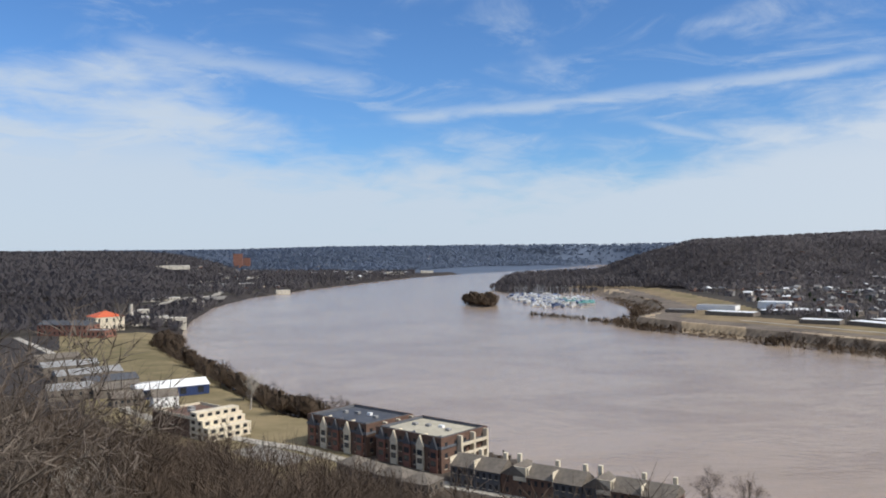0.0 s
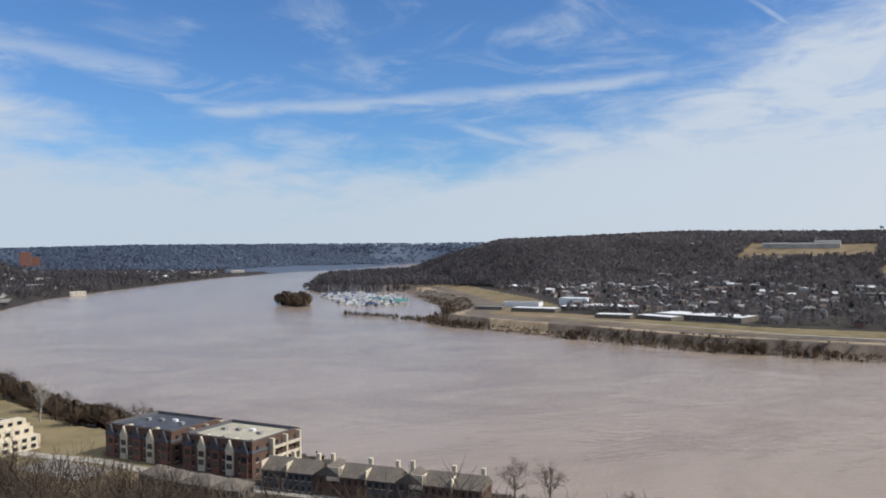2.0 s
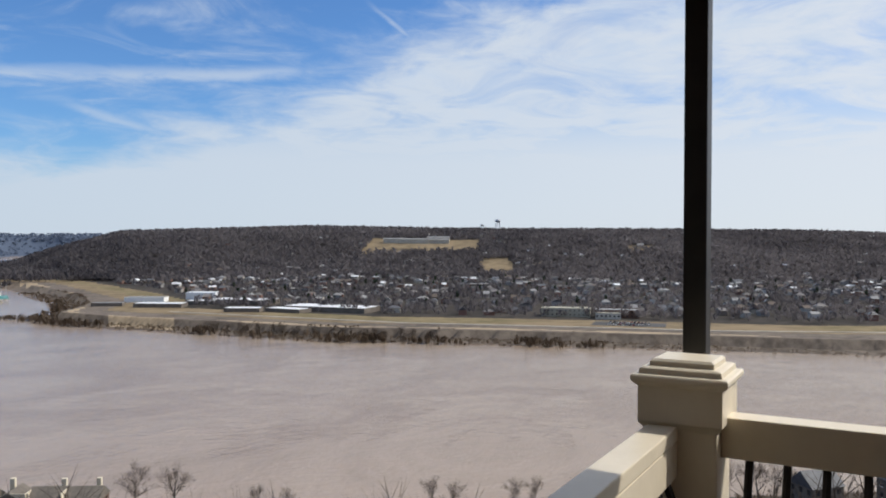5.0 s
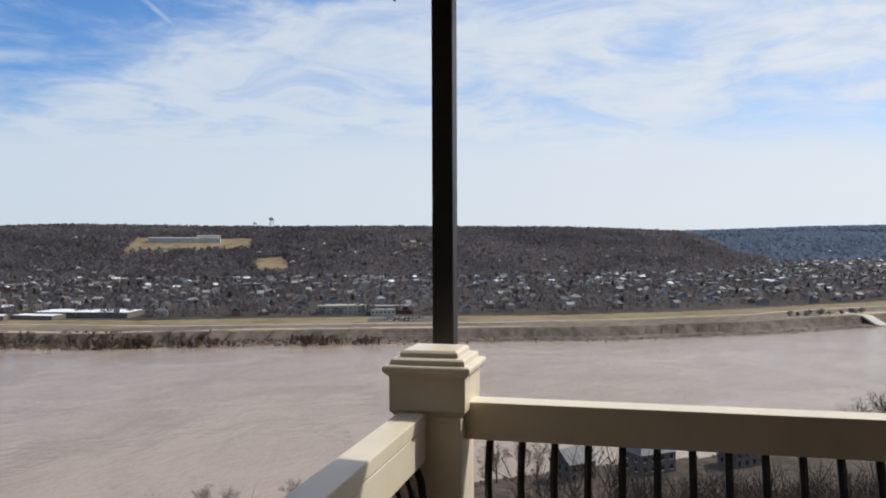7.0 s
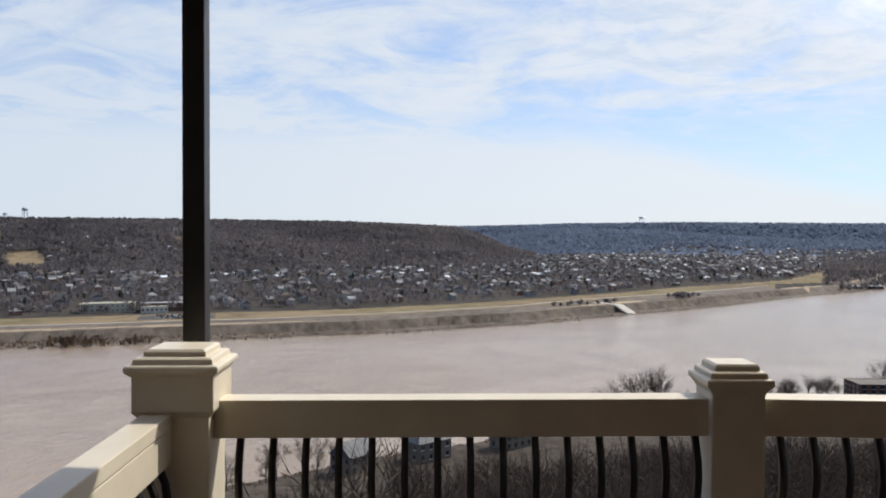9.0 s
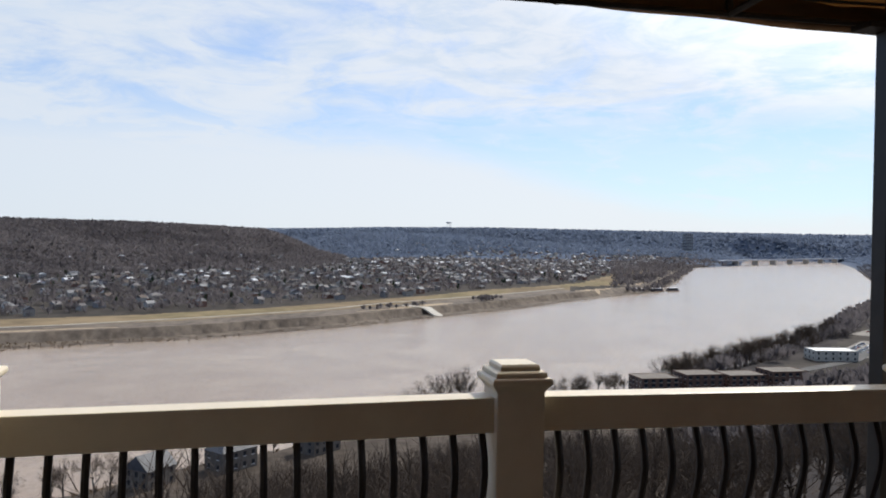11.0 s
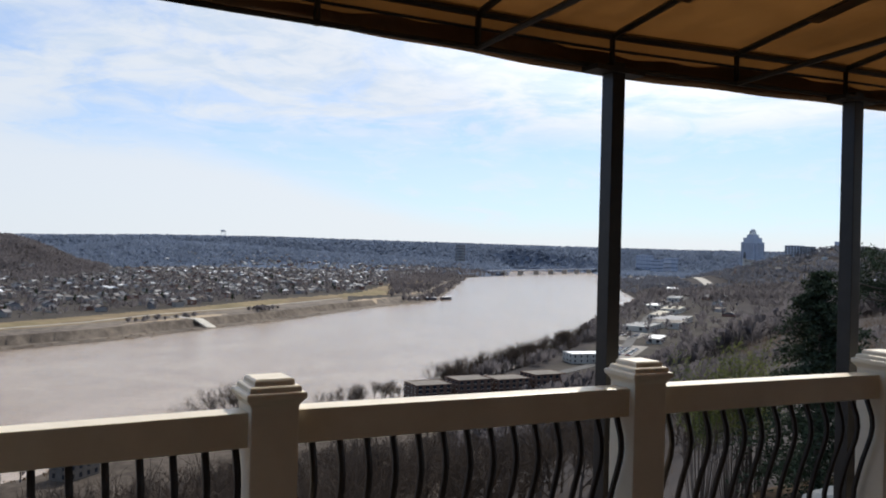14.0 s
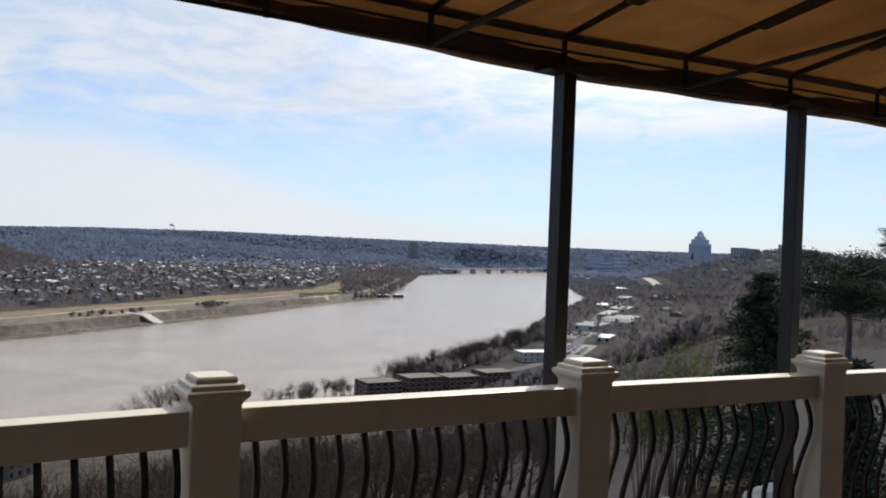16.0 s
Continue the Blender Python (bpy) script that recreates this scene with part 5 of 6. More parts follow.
def joined_houses(name, xy, label, size=1.0, seed=1):
    """The rest of the houses as one mesh of walls and pitched roofs."""
    r2 = np.random.RandomState(seed)
    n = len(xy)
    z = land(xy[:, 0], xy[:, 1])
    w, dd, h = r2.uniform(6, 12, n) * size, r2.uniform(8, 13, n) * size, r2.uniform(3.5, 7.0, n)
    rise = r2.uniform(1.6, 3.4, n)
    big = r2.uniform(0, 1, n) < 0.05
    w, dd, rise = np.where(big, w * 2.4, w), np.where(big, dd * 1.6, dd), np.where(big, 0.5, rise)
    ang = np.radians(-38 + 90 * (r2.uniform(0, 1, n) < 0.4) + r2.uniform(-5, 5, n))
    c, s = np.cos(ang), np.sin(ang)

    def at(fx, fy, zz, k=1.0):
        px2, py2 = fx * w / 2 * k, fy * dd / 2 * k
        return np.stack([xy[:, 0] + px2 * c - py2 * s, xy[:, 1] + px2 * s + py2 * c, z + zz], -1)
    sgn = ((-1, -1), (1, -1), (1, 1), (-1, 1))
    V = np.stack([at(a2, b2, -2 + 0 * h) for a2, b2 in sgn] + [at(a2, b2, h) for a2, b2 in sgn] + [at(a2, b2, h, 1.07) for a2, b2 in sgn] + [at(-1, 0, h + rise, 1.07), at(1, 0, h + rise, 1.07)], 1)
    F4 = [(0, 1, 5, 4), (1, 2, 6, 5), (2, 3, 7, 6), (3, 0, 4, 7), (8, 9, 13, 12), (10, 11, 12, 13)]
    F3 = [(9, 10, 13), (11, 8, 12)]
    faces, mats = [], []
    for i in range(n):
        o = 14 * i
        faces += [tuple(o + j for j in f) for f in F4 + F3]
        mats += [0, 0, 0, 0, 1, 1, 1, 1]
    me = grid_mesh(name, [M_HWALL, M_HROOF], V.reshape(-1, 3).tolist(), faces, mats, smooth=False)
    return tagged(new(name, me), label, "houses", kind="stuff")


joined_houses("town_houses", spots[295:4700], "closely set small houses with white, grey and brick walls", 1.2)
p = scatter(420, -70, -16, 1750, 2750, 1.2)
a, d = polar(p)
uu = (d - np.interp(a, HILL_AZ, HILL_BASE)) / (np.interp(a, HILL_AZ, HILL_TOP) - np.interp(a, HILL_AZ, HILL_BASE))
keep = (uu > 0.05) & (uu < 0.95) & ~clearings(p)
joined_houses("hill_houses", p[keep][:170], "scattered houses among the trees on the hill", 1.15, 2)
p = scatter(2600, 1, 21, 1900, 3900, 1.2)
sd = signed_distance(p[:, 0], p[:, 1], RIVER)
keep = (sd > 45) & (ripple(p[:, 0], p[:, 1], 800, 41) > 0.16)
joined_houses("upstream_houses", p[keep][:230], "scattered pale houses on the upstream flats and hills", 1.3, 3)
p = np.stack([2150 + rng.normal(0, 360, 260), -1480 + rng.normal(0, 200, 260)], -1)
p = p[land(p[:, 0], p[:, 1]) > -45]
joined_houses("old_quarter_houses", p[:150], "crowded old houses on the hill beside downtown", 1.2, 4)
p = scatter(500, -118, -107, 1200, 3600, 1.1)
sd = signed_distance(p[:, 0], p[:, 1], RIVER)
z = land(p[:, 0], p[:, 1])
joined_houses("riverside_sheds", p[(sd > 60) & (z < -70)][:38], "low sheds and houses along the city-side flats", 1.6, 5)

# warehouses and school
for x, y, turn, w, d, h, wall, roof in ((346, 978, -40, 58, 24, 4.6, M_SHINGLE, M_WHITE), (407, 990, -35, 42, 26, 4.6, M_SHINGLE, M_WHITE), (450, 968, -50, 78, 40, 5.6, M_SHINGLE, M_WHITE),
                                        (399, 862, -38, 40, 22, 4.4, M_SHINGLE, M_WHITE), (484, 812, -60, 104, 40, 5.6, M_SHINGLE, M_WHITE), (437, 828, -66, 48, 22, 4.2, M_SHINGLE, M_WHITE),
                                        (360, 1070, -35, 50, 22, 6, M_WHITE, M_GREY), (300, 1030, -30, 36, 16, 4, M_SHINGLE, M_GREY), (440, 1080, -38, 40, 24, 9, M_WHITE, M_WHITE)):
    building("warehouse", "long low warehouse with a bright flat roof", "warehouse", x, y, turn, w, d, h, wall, roof, lip=0.25, group="warehouses")
building("school", "long tan school block with a flat roof", "school", 655, 607, -50, 52, 24, 9, M_TANROOF, M_TANROOF, floors=2, bays=11, end_bays=4, win=(1.5, 1.1), group="school blocks")
building("school", "brown brick school wing with a flat roof", "school", 690, 566, -50, 46, 26, 8, M_DKBRICK, M_GREY, floors=2, bays=9, end_bays=4, win=(1.5, 1.1), group="school blocks")
building("school", "low tan school hall with a pale roof", "school", 668, 560, -50, 26, 16, 6, M_CONC, M_TANROOF, floors=1, bays=6, end_bays=3, win=(2.0, 1.7), group="school blocks")
for x, y, w in ((1285, 1822, 62), (1325, 1780, 70), (1372, 1738, 55), (1395, 1770, 60)):
    building("apartment_block", "long low apartment block on a cleared terrace", "apartments", x, y, -45, w, 14, 10, M_CONC, M_GREY, "gable", 3.0, floors=3, bays=12, end_bays=2, group="terrace blocks")
building("house", "house on a grassy knoll", "house", 1650, 1282, -40, 16, 10, 5, M_OWALL, M_OROOF, "gable", 3.5, floors=1, bays=4, end_bays=2)


def water_tower(az2, d, h, bowl, label):
    a2 = radians(az2)
    x, y = -math.sin(a2) * d, math.cos(a2) * d
    wt2 = thing("water_tower", pose(x, y, land_at(x, y)), label, "water tower", "water towers")
    for j in range(5):
        b2 = j * 6.283 / 5
        part("leg", tube(bmesh.new(), [(math.cos(b2) * bowl, math.sin(b2) * bowl, 0), (math.cos(b2) * bowl * 0.7, math.sin(b2) * bowl * 0.7, h * 0.8)], 0.7, sides=6), M_STEEL, wt2)
    bm = bmesh.new()
    prof = [(0.3, 0.74), (0.75, 0.78), (1.0, 0.84), (1.0, 0.90), (0.8, 0.955), (0.4, 0.985), (0.05, 1.0)]
    prev = None
    for r2, f in prof:
        ring = [bm.verts.new((math.cos(i * 0.3927) * r2 * bowl, math.sin(i * 0.3927) * r2 * bowl, f * h)) for i in range(16)]
        if prev:
            for i in range(16):
                bm.faces.new((prev[i], prev[(i + 1) % 16], ring[(i + 1) % 16], ring[i]))
        prev = ring
    part("tank", bm, M_STEEL, wt2)
    return wt2


water_tower(-42.4, 2640, 42, 9, "pale steel water tower on legs above the woods")
water_tower(-41.3, 2640, 26, 6, "smaller steel water tower beside the tall one")
water_tower(-83.2, 4800, 46, 17, "broad steel water tower on the far ridge")

# --- marina ---
M_HULL = ramp_material("boat_hull", [(0.78, 0.78, 0.77), (0.70, 0.71, 0.72), (0.10, 0.14, 0.25), (0.75, 0.74, 0.70)], 0.35, "object")
M_COVER = ramp_material("boat_cover", [(0.62, 0.63, 0.65), (0.52, 0.52, 0.50), (0.10, 0.16, 0.33), (0.45, 0.42, 0.36)], 0.7, "object")


def hull_bm(long, wide, high):
    bm = bmesh.new()
    st = []
    for f, wf, zf in ((-0.5, 0.82, 0.0), (-0.2, 1.0, 0.0), (0.2, 0.92, 0.06), (0.4, 0.55, 0.14), (0.5, 0.04, 0.22)):
        st.append([bm.verts.new((long * f, s * wide / 2 * wf * k2, z + zf * high)) for s, k2, z in ((-1, 1.0, high), (-1, 0.6, -0.3), (1, 0.6, -0.3), (1, 1.0, high))])
    for a2, b2 in zip(st, st[1:]):
        for j in range(3):
            bm.faces.new((a2[j], b2[j], b2[j + 1], a2[j + 1]))
        bm.faces.new((a2[3], b2[3], b2[0], a2[0]))
    bm.faces.new(st[0])
    bm.faces.new(st[-1][::-1])
    return bm


sail = thing("sailboat", Matrix(), "moored sailing boat with a bare mast", "boat", "marina boats")
part("hull", hull_bm(10, 3.2, 1.2), M_HULL, sail)
part("cabin", box(bmesh.new(), -2.0, -1.0, 1.2, 2.0, 1.0, 2.0, 0.2), M_HULL, sail)
part("mast", tube(bmesh.new(), [(0.6, 0, 1.2), (0.6, 0, 14)], 0.14, 0.08), M_STEEL, sail)
part("boom", tube(bmesh.new(), [(0.6, 0, 2.6), (-3.6, 0, 2.5)], 0.22), M_COVER, sail)
cruiser = thing("motor_cruiser", Matrix(), "white moored cabin cruiser", "boat", "marina boats")
part("hull", hull_bm(12, 4.0, 1.7), M_HULL, cruiser)
part("cabin", box(bmesh.new(), -4.0, -1.6, 1.7, 2.2, 1.6, 3.6, 0.3), M_HULL, cruiser)
part("window_band", box(bmesh.new(), -3.4, -1.63, 2.4, 2.24, 1.63, 3.1), M_WINDOW, cruiser)
part("canvas_top", box(bmesh.new(), -4.6, -1.5, 3.7, 0.4, 1.5, 4.3, 0.2), M_COVER, cruiser)
k2 = 0
for row in range(10):
    f = row / 9
    x0, y0 = 118 + 22 * f, 1560 - 275 * f
    long = 84 + 42 * math.sin(f * 3.0)
    dock = thing("floating_dock", pose(x0 + long / 2, y0 - 6, WATER, 0, 0, -4), "long floating timber dock between moored boats", "dock", "marina docks")
    part("walkway", box(bmesh.new(), -long / 2, -1.0, -0.1, long / 2, 1.0, 0.7), M_CONC, dock)
    for j in range(int(long / 7)):
        if rng.uniform() < 0.12:
            continue
        src = sail if rng.uniform() < 0.45 else cruiser
        m = pose(x0 + 3 + j * 7 + rng.uniform(-1, 1), y0 + (6.5 if j % 2 else -18.5), WATER, 0, 0, (88 if j % 2 else -92) + rng.uniform(-3, 3)) @ Matrix.Scale(1.3, 4)
        if k2 == 0:
            sail.matrix_world = m
        elif k2 == 1:
            cruiser.matrix_world = m
        else:
            copy_thing(src, m)
        k2 += 1
for x, y, w, turn in ((222, 1330, 46, -8), (205, 1395, 40, -6), (226, 1290, 26, -8)):
    sh = thing("covered_slip", pose(x, y, WATER, 0, 0, turn), "open boat shelter with a teal metal roof", "boat shelter", "covered slips")
    part("roof", roof_bm(w, 14, 5.0, "gable", 1.6), M_TEAL, sh)
    for sx in np.linspace(-w / 2 + 0.5, w / 2 - 0.5, 5):
        for sy in (-6.5, 6.5):
            part("post", tube(bmesh.new(), [(sx, sy, -1), (sx, sy, 5)], 0.25), M_STEEL, sh)
for x, y, w, turn in ((1468, -160, 34, -60), (1490, -196, 30, -55), (1512, -228, 24, -60)):
    hb = thing("houseboat", pose(x, y, WATER, 0, 0, turn), "flat-roofed houseboat moored at the bend", "boat", "houseboats")
    part("hull", box(bmesh.new(), -w / 2, -5, -0.3, w / 2, 5, 1.2, 0.2), M_DKBRICK, hb)
    part("cabin", box(bmesh.new(), -w * 0.42, -4, 1.2, w * 0.40, 4, 5.2, 0.1), M_DARKROOF, hb)
    part("roof", box(bmesh.new(), -w * 0.46, -4.6, 5.25, w * 0.44, 4.6, 5.7), M_WHITE, hb)

# --- upstream on this side ---
for x, y, turn, w, d, h in ((-772, 3070, 10, 34, 24, 60), (-748, 3110, 10, 26, 24, 44)):
    building("brick_tower_block", "tall red brick tower block among trees", "tower block", x, y, turn, w, d, h, M_BRICK, M_GREY, floors=6, bays=5, end_bays=3, win=(2.4, 3.0), group="brick towers")
building("pump_house", "cream plant building under an orange-red hipped roof", "plant building", -362, 872, -48, 30, 30, 15, M_CREAM, M_RED, "hip", 6, floors=2, bays=4, end_bays=4, win=(2, 4))
building("brick_works", "long dark red brick works beside the plant", "works", -378, 822, -14, 58, 20, 11, M_BRICK, M_DARKROOF, "gable", 4, floors=2, bays=10, end_bays=3, win=(1.6, 2.8))
building("brick_annex", "low brick annex with cream trim", "works", -338, 800, -14, 26, 18, 7, M_BRICK, M_GREY, floors=1, bays=5, end_bays=3, win=(1.8, 3))
st = thing("chimney_stack", pose(-366, 955, land_at(-366, 955)), "pale round concrete chimney stack", "chimney")
part("shaft", tube(bmesh.new(), [(0, 0, -1), (0, 0, 22)], 2.6, 2.0, sides=16), M_CONC, st)
part("rim", tube(bmesh.new(), [(0, 0, 21.2), (0, 0, 22.4)], 2.4, 2.4, sides=16), M_CONC, st)
for x, y, w, d, h in ((-338, 948, 34, 14, 8), (-322, 972, 22, 12, 10), (-352, 920, 40, 10, 5), (-310, 962, 12, 10, 13), (-372, 1010, 14, 12, 12), (-395, 1300, 26, 14, 6), (-420, 1330, 30, 14, 6), (-345, 1750, 30, 16, 9)):
    building("process_building", "pale concrete process building", "plant building", x, y, 20 + rng.uniform(-8, 8), w, d, h, M_CONC, M_WHITE, floors=1, bays=4, end_bays=2, group="plant buildings", win=(1.6, 1.6))
sh = building("metal_shed", "navy metal-sided shed with a bright white roof", "shed", -158, 470, 33, 40, 17, 5.5, M_BLUE, M_WHITE, "gable", 3.2, floors=1, bays=4, end_bays=1, win=(3.4, 3.6))
building("house", "white gabled house beside the shed", "house", -150, 436, 33, 13, 9, 5.5, M_WHITE, M_SHINGLE, "gable", 4, floors=2, bays=3, end_bays=2, win=(0.9, 1.3))
for x, y, w, d, h, turn, rf in ((-232, 530, 40, 18, 5, 38, M_GREY), (-205, 500, 30, 16, 5, 38, M_DARKROOF), (-190, 470, 26, 14, 5, 36, M_SHINGLE), (-258, 560, 36, 16, 6, 40, M_GREY), (-212, 462, 24, 14, 6, 30, M_GREY), (-285, 600, 30, 14, 6, 40, M_SHINGLE), (-172, 440, 16, 11, 5, 36, M_SHINGLE)):
    building("workshop", "low workshop with a weathered pitched roof", "workshop", x, y, turn, w, d, h, M_SHINGLE, rf, "gable", 3, floors=1, bays=5, end_bays=2, group="workshops", win=(1.5, 1.5))


def parking(name, cx2, cy2, w, d, turn, mat, label):
    pk = thing(name, pose(cx2, cy2, land_at(cx2, cy2) + 0.12, 0, 0, turn), label, "car park", kind="structure")
    part("paving", box(bmesh.new(), -w / 2, -d / 2, -0.6, w / 2, d / 2, 0.0), mat, pk)


def ribbon(name, pts, width, mat, label, lift=0.35):
    """A road that lies on the land, with thickness."""
    dense = []
    for (ax, ay), (bx, by) in zip(pts, pts[1:]):
        n = max(2, int(math.hypot(bx - ax, by - ay) / 14))
        dense += [(ax + (bx - ax) * i / n, ay + (by - ay) * i / n) for i in range(n)]
    dense.append(pts[-1])
    arr = np.array(dense)
    tang = np.gradient(arr, axis=0)
    nrm = np.stack([-tang[:, 1], tang[:, 0]], -1) / np.hypot(tang[:, 0], tang[:, 1])[:, None]
    L, R2 = arr + nrm * width / 2, arr - nrm * width / 2
    zl = np.maximum(land(L[:, 0], L[:, 1]), land(arr[:, 0], arr[:, 1])) + lift
    zr = np.maximum(land(R2[:, 0], R2[:, 1]), land(arr[:, 0], arr[:, 1])) + lift
    bm = bmesh.new()
    rows3 = [[bm.verts.new((*L[i], zl[i])), bm.verts.new((*R2[i], zr[i])), bm.verts.new((*R2[i], zr[i] - 1.5)), bm.verts.new((*L[i], zl[i] - 1.5))] for i in range(len(arr))]
    for a2, b2 in zip(rows3, rows3[1:]):
        for j in range(4):
            bm.faces.new((a2[j], a2[(j + 1) % 4], b2[(j + 1) % 4], b2[j]))
    return tagged(new(name, mesh_of(name, bm, mat)), label, "road", kind="structure")


ribbon("road", [(-420, 800), (-326, 676), (-242, 549), (-199, 490), (-166, 425), (-128, 385), (-84, 352), (-58, 336), (-30, 308), (2, 282), (62, 242), (150, 196)], 6, M_ROAD, "pale worn road along the river flats")
ribbon("road_levee", [(330, 905), (402, 775), (470, 650), (560, 545), (655, 425), (760, 330), (880, 240), (974, 200), (1143, 92), (1250, 30), (1370, -30)], 5, M_ROAD, "pale path along the levee across the river")
ribbon("road_highway", [(3500, -1530), (3324, -1461), (2700, -1220), (2204, -1055), (1810, -900)], 22, M_ROAD, "pale highway curving along the foot of the hill")
ribbon("road_riverside", [(520, -140), (600, -215), (700, -270), (860, -345), (1040, -430), (1230, -530), (1500, -700)], 9, M_ASPHALT, "asphalt riverside street between sheds and lots")
ribbon("road_flats", [(-392, 1040), (-434, 1156), (-462, 1380), (-436, 1560), (-500, 1900)], 14, M_ROAD, "pale road across the upstream flats")
parking("gravel_lot", -432, 1470, 74, 110, 12, M_GRAVEL, "pale gravel yard on the upstream flats")
for x, y, turn, w, d, h in ((-495, 1378, 12, 30, 16, 5), (-470, 1412, 12, 26, 16, 5), (-463, 1915, 8, 34, 16, 9), (-790, 2240, 16, 180, 26, 8), (-620, 2180, 14, 60, 20, 6), (-166, 2795, 10, 60, 20, 9), (-60, 2960, 10, 46, 18, 8), (-560, 2420, 14, 50, 18, 7)):
    building("flats_shed", "long pale shed with a bright roof on the flats", "shed", x, y, turn, w, d, h, M_CONC, M_WHITE, floors=1, bays=5, end_bays=2, win=(2, 2), lip=0.3, group="upstream sheds")
ribbon("boat_ramp", [(962, 166), (938, 136), (916, 104)], 13, M_CONC, "pale concrete landing running down into the river", lift=0.08)
parking("car_park", 668, -252, 110, 34, -30, M_GRAVEL, "pale gravel lot filled with parked cars")
parking("car_park", 800, -310, 90, 30, -36, M_GRAVEL, "pale gravel yard by the sheds")
parking("car_park", 640, 510, 70, 40, -55, M_ASPHALT, "asphalt school lot with parked cars")
parking("car_park", -70, 328, 36, 16, -41, M_GRAVEL, "pale lot beside the apartments")

# --- apartments by the water ---


def mansard(name, x, y, turn, w, d, h, label, roof_mat):
    """Apartment block: brick bays with pale panels, steep dark roof skirt, flat top, balconies on the river end."""
    ap = building(name, label, "apartments", x, y, turn, w, d, h, M_DKBRICK, roof_mat, floors=3, bays=9, end_bays=5, win=(1.5, 1.7), frames=M_CREAM, lip=1.0, group="riverside apartments")
    n = 5
    for j in range(n):
        cx2 = -w / 2 + (j + 0.5) * w / n
        part("bay", box(bmesh.new(), cx2 - w / n * 0.26, -d / 2 - 0.7, -2, cx2 + w / n * 0.26, -d / 2 - 0.02, h * 0.72, 0.02), M_CREAM if j % 2 else M_BRICK, ap)
        bm = bmesh.new()
        x0, x1, y0 = cx2 - w / n * 0.30, cx2 + w / n * 0.30, -d / 2 - 0.9
        v = [bm.verts.new(q3) for q3 in ((x0, y0, h * 0.72), (x1, y0, h * 0.72), (cx2, y0, h * 1.08), (x0, y0 + 5, h * 0.72), (x1, y0 + 5, h * 0.72), (cx2, y0 + 5, h * 1.08))]
        for f in ((0, 1, 2), (1, 4, 5, 2), (0, 2, 5, 3), (3, 5, 4), (0, 3, 4, 1)):
            bm.faces.new([v[i] for i in f])
        part("dormer", bm, M_DARKROOF if j % 2 == 0 else M_CREAM, ap)
        o = part("window", box(bmesh.new(), cx2 - 1.3, -d / 2 - 0.78, h * 0.2, cx2 + 1.3, -d / 2 - 0.71, h * 0.36), M_WINDOW, ap)
        o = part("window", box(bmesh.new(), cx2 - 1.3, -d / 2 - 0.78, h * 0.45, cx2 + 1.3, -d / 2 - 0.71, h * 0.62), M_WINDOW, ap)
    # steep skirt round the top storey
    bm = bmesh.new()
    lo = [bm.verts.new((sx * (w / 2 + 0.35), sy * (d / 2 + 0.35), h * 0.74)) for sx, sy in ((-1, -1), (1, -1), (1, 1), (-1, 1))]
    hi = [bm.verts.new((sx * (w / 2 - 1.2), sy * (d / 2 - 1.2), h + 1.1)) for sx, sy in ((-1, -1), (1, -1), (1, 1), (-1, 1))]
    inn = [bm.verts.new((sx * (w / 2 - 1.6), sy * (d / 2 - 1.6), h + 0.1)) for sx, sy in ((-1, -1), (1, -1), (1, 1), (-1, 1))]
    for j in range(4):
        bm.faces.new((lo[j], lo[(j + 1) % 4], hi[(j + 1) % 4], hi[j]))
        bm.faces.new((hi[j], hi[(j + 1) % 4], inn[(j + 1) % 4], inn[j]))
    part("roof_skirt", bm, M_DARKROOF, ap)
    # pale stair and balcony frame at the sunny end
    for f in range(3):
        z2 = h * (0.12 + 0.30 * f)
        part("balcony", box(bmesh.new(), w / 2 + 0.02, -d * 0.15, z2, w / 2 + 2.0, d * 0.42, z2 + 0.35), M_CREAM, ap)
        part("balcony_rail", box(bmesh.new(), w / 2 + 1.9, -d * 0.15, z2 + 0.4, w / 2 + 2.0, d * 0.42, z2 + 1.2), M_CREAM, ap)
    for f in (-0.15, 0.13, 0.42):
        part("pier", box(bmesh.new(), w / 2 + 0.02, d * f - 0.5, -2, w / 2 + 2.1, d * f + 0.5, h + 0.6), M_CREAM, ap)
    for j in range(4):
        part("roof_unit", box(bmesh.new(), -w * 0.3 + j * w * 0.17, d * 0.05 * (j % 3), h + 0.08, -w * 0.3 + j * w * 0.17 + 2, d * 0.05 * (j % 3) + 1.6, h + 1.1, 0.05), M_WHITE if j == 2 else M_GREY, ap)
    return ap


mansard("apartment_house", -36, 345, -41, 36, 27, 12.0, "four-storey brick and cream apartments with a slate roof", M_DARKROOF)
mansard("apartment_house", -5.5, 319, -41, 34, 27, 12.0, "four-storey brick and cream apartments with a tan roof", M_TANROOF)

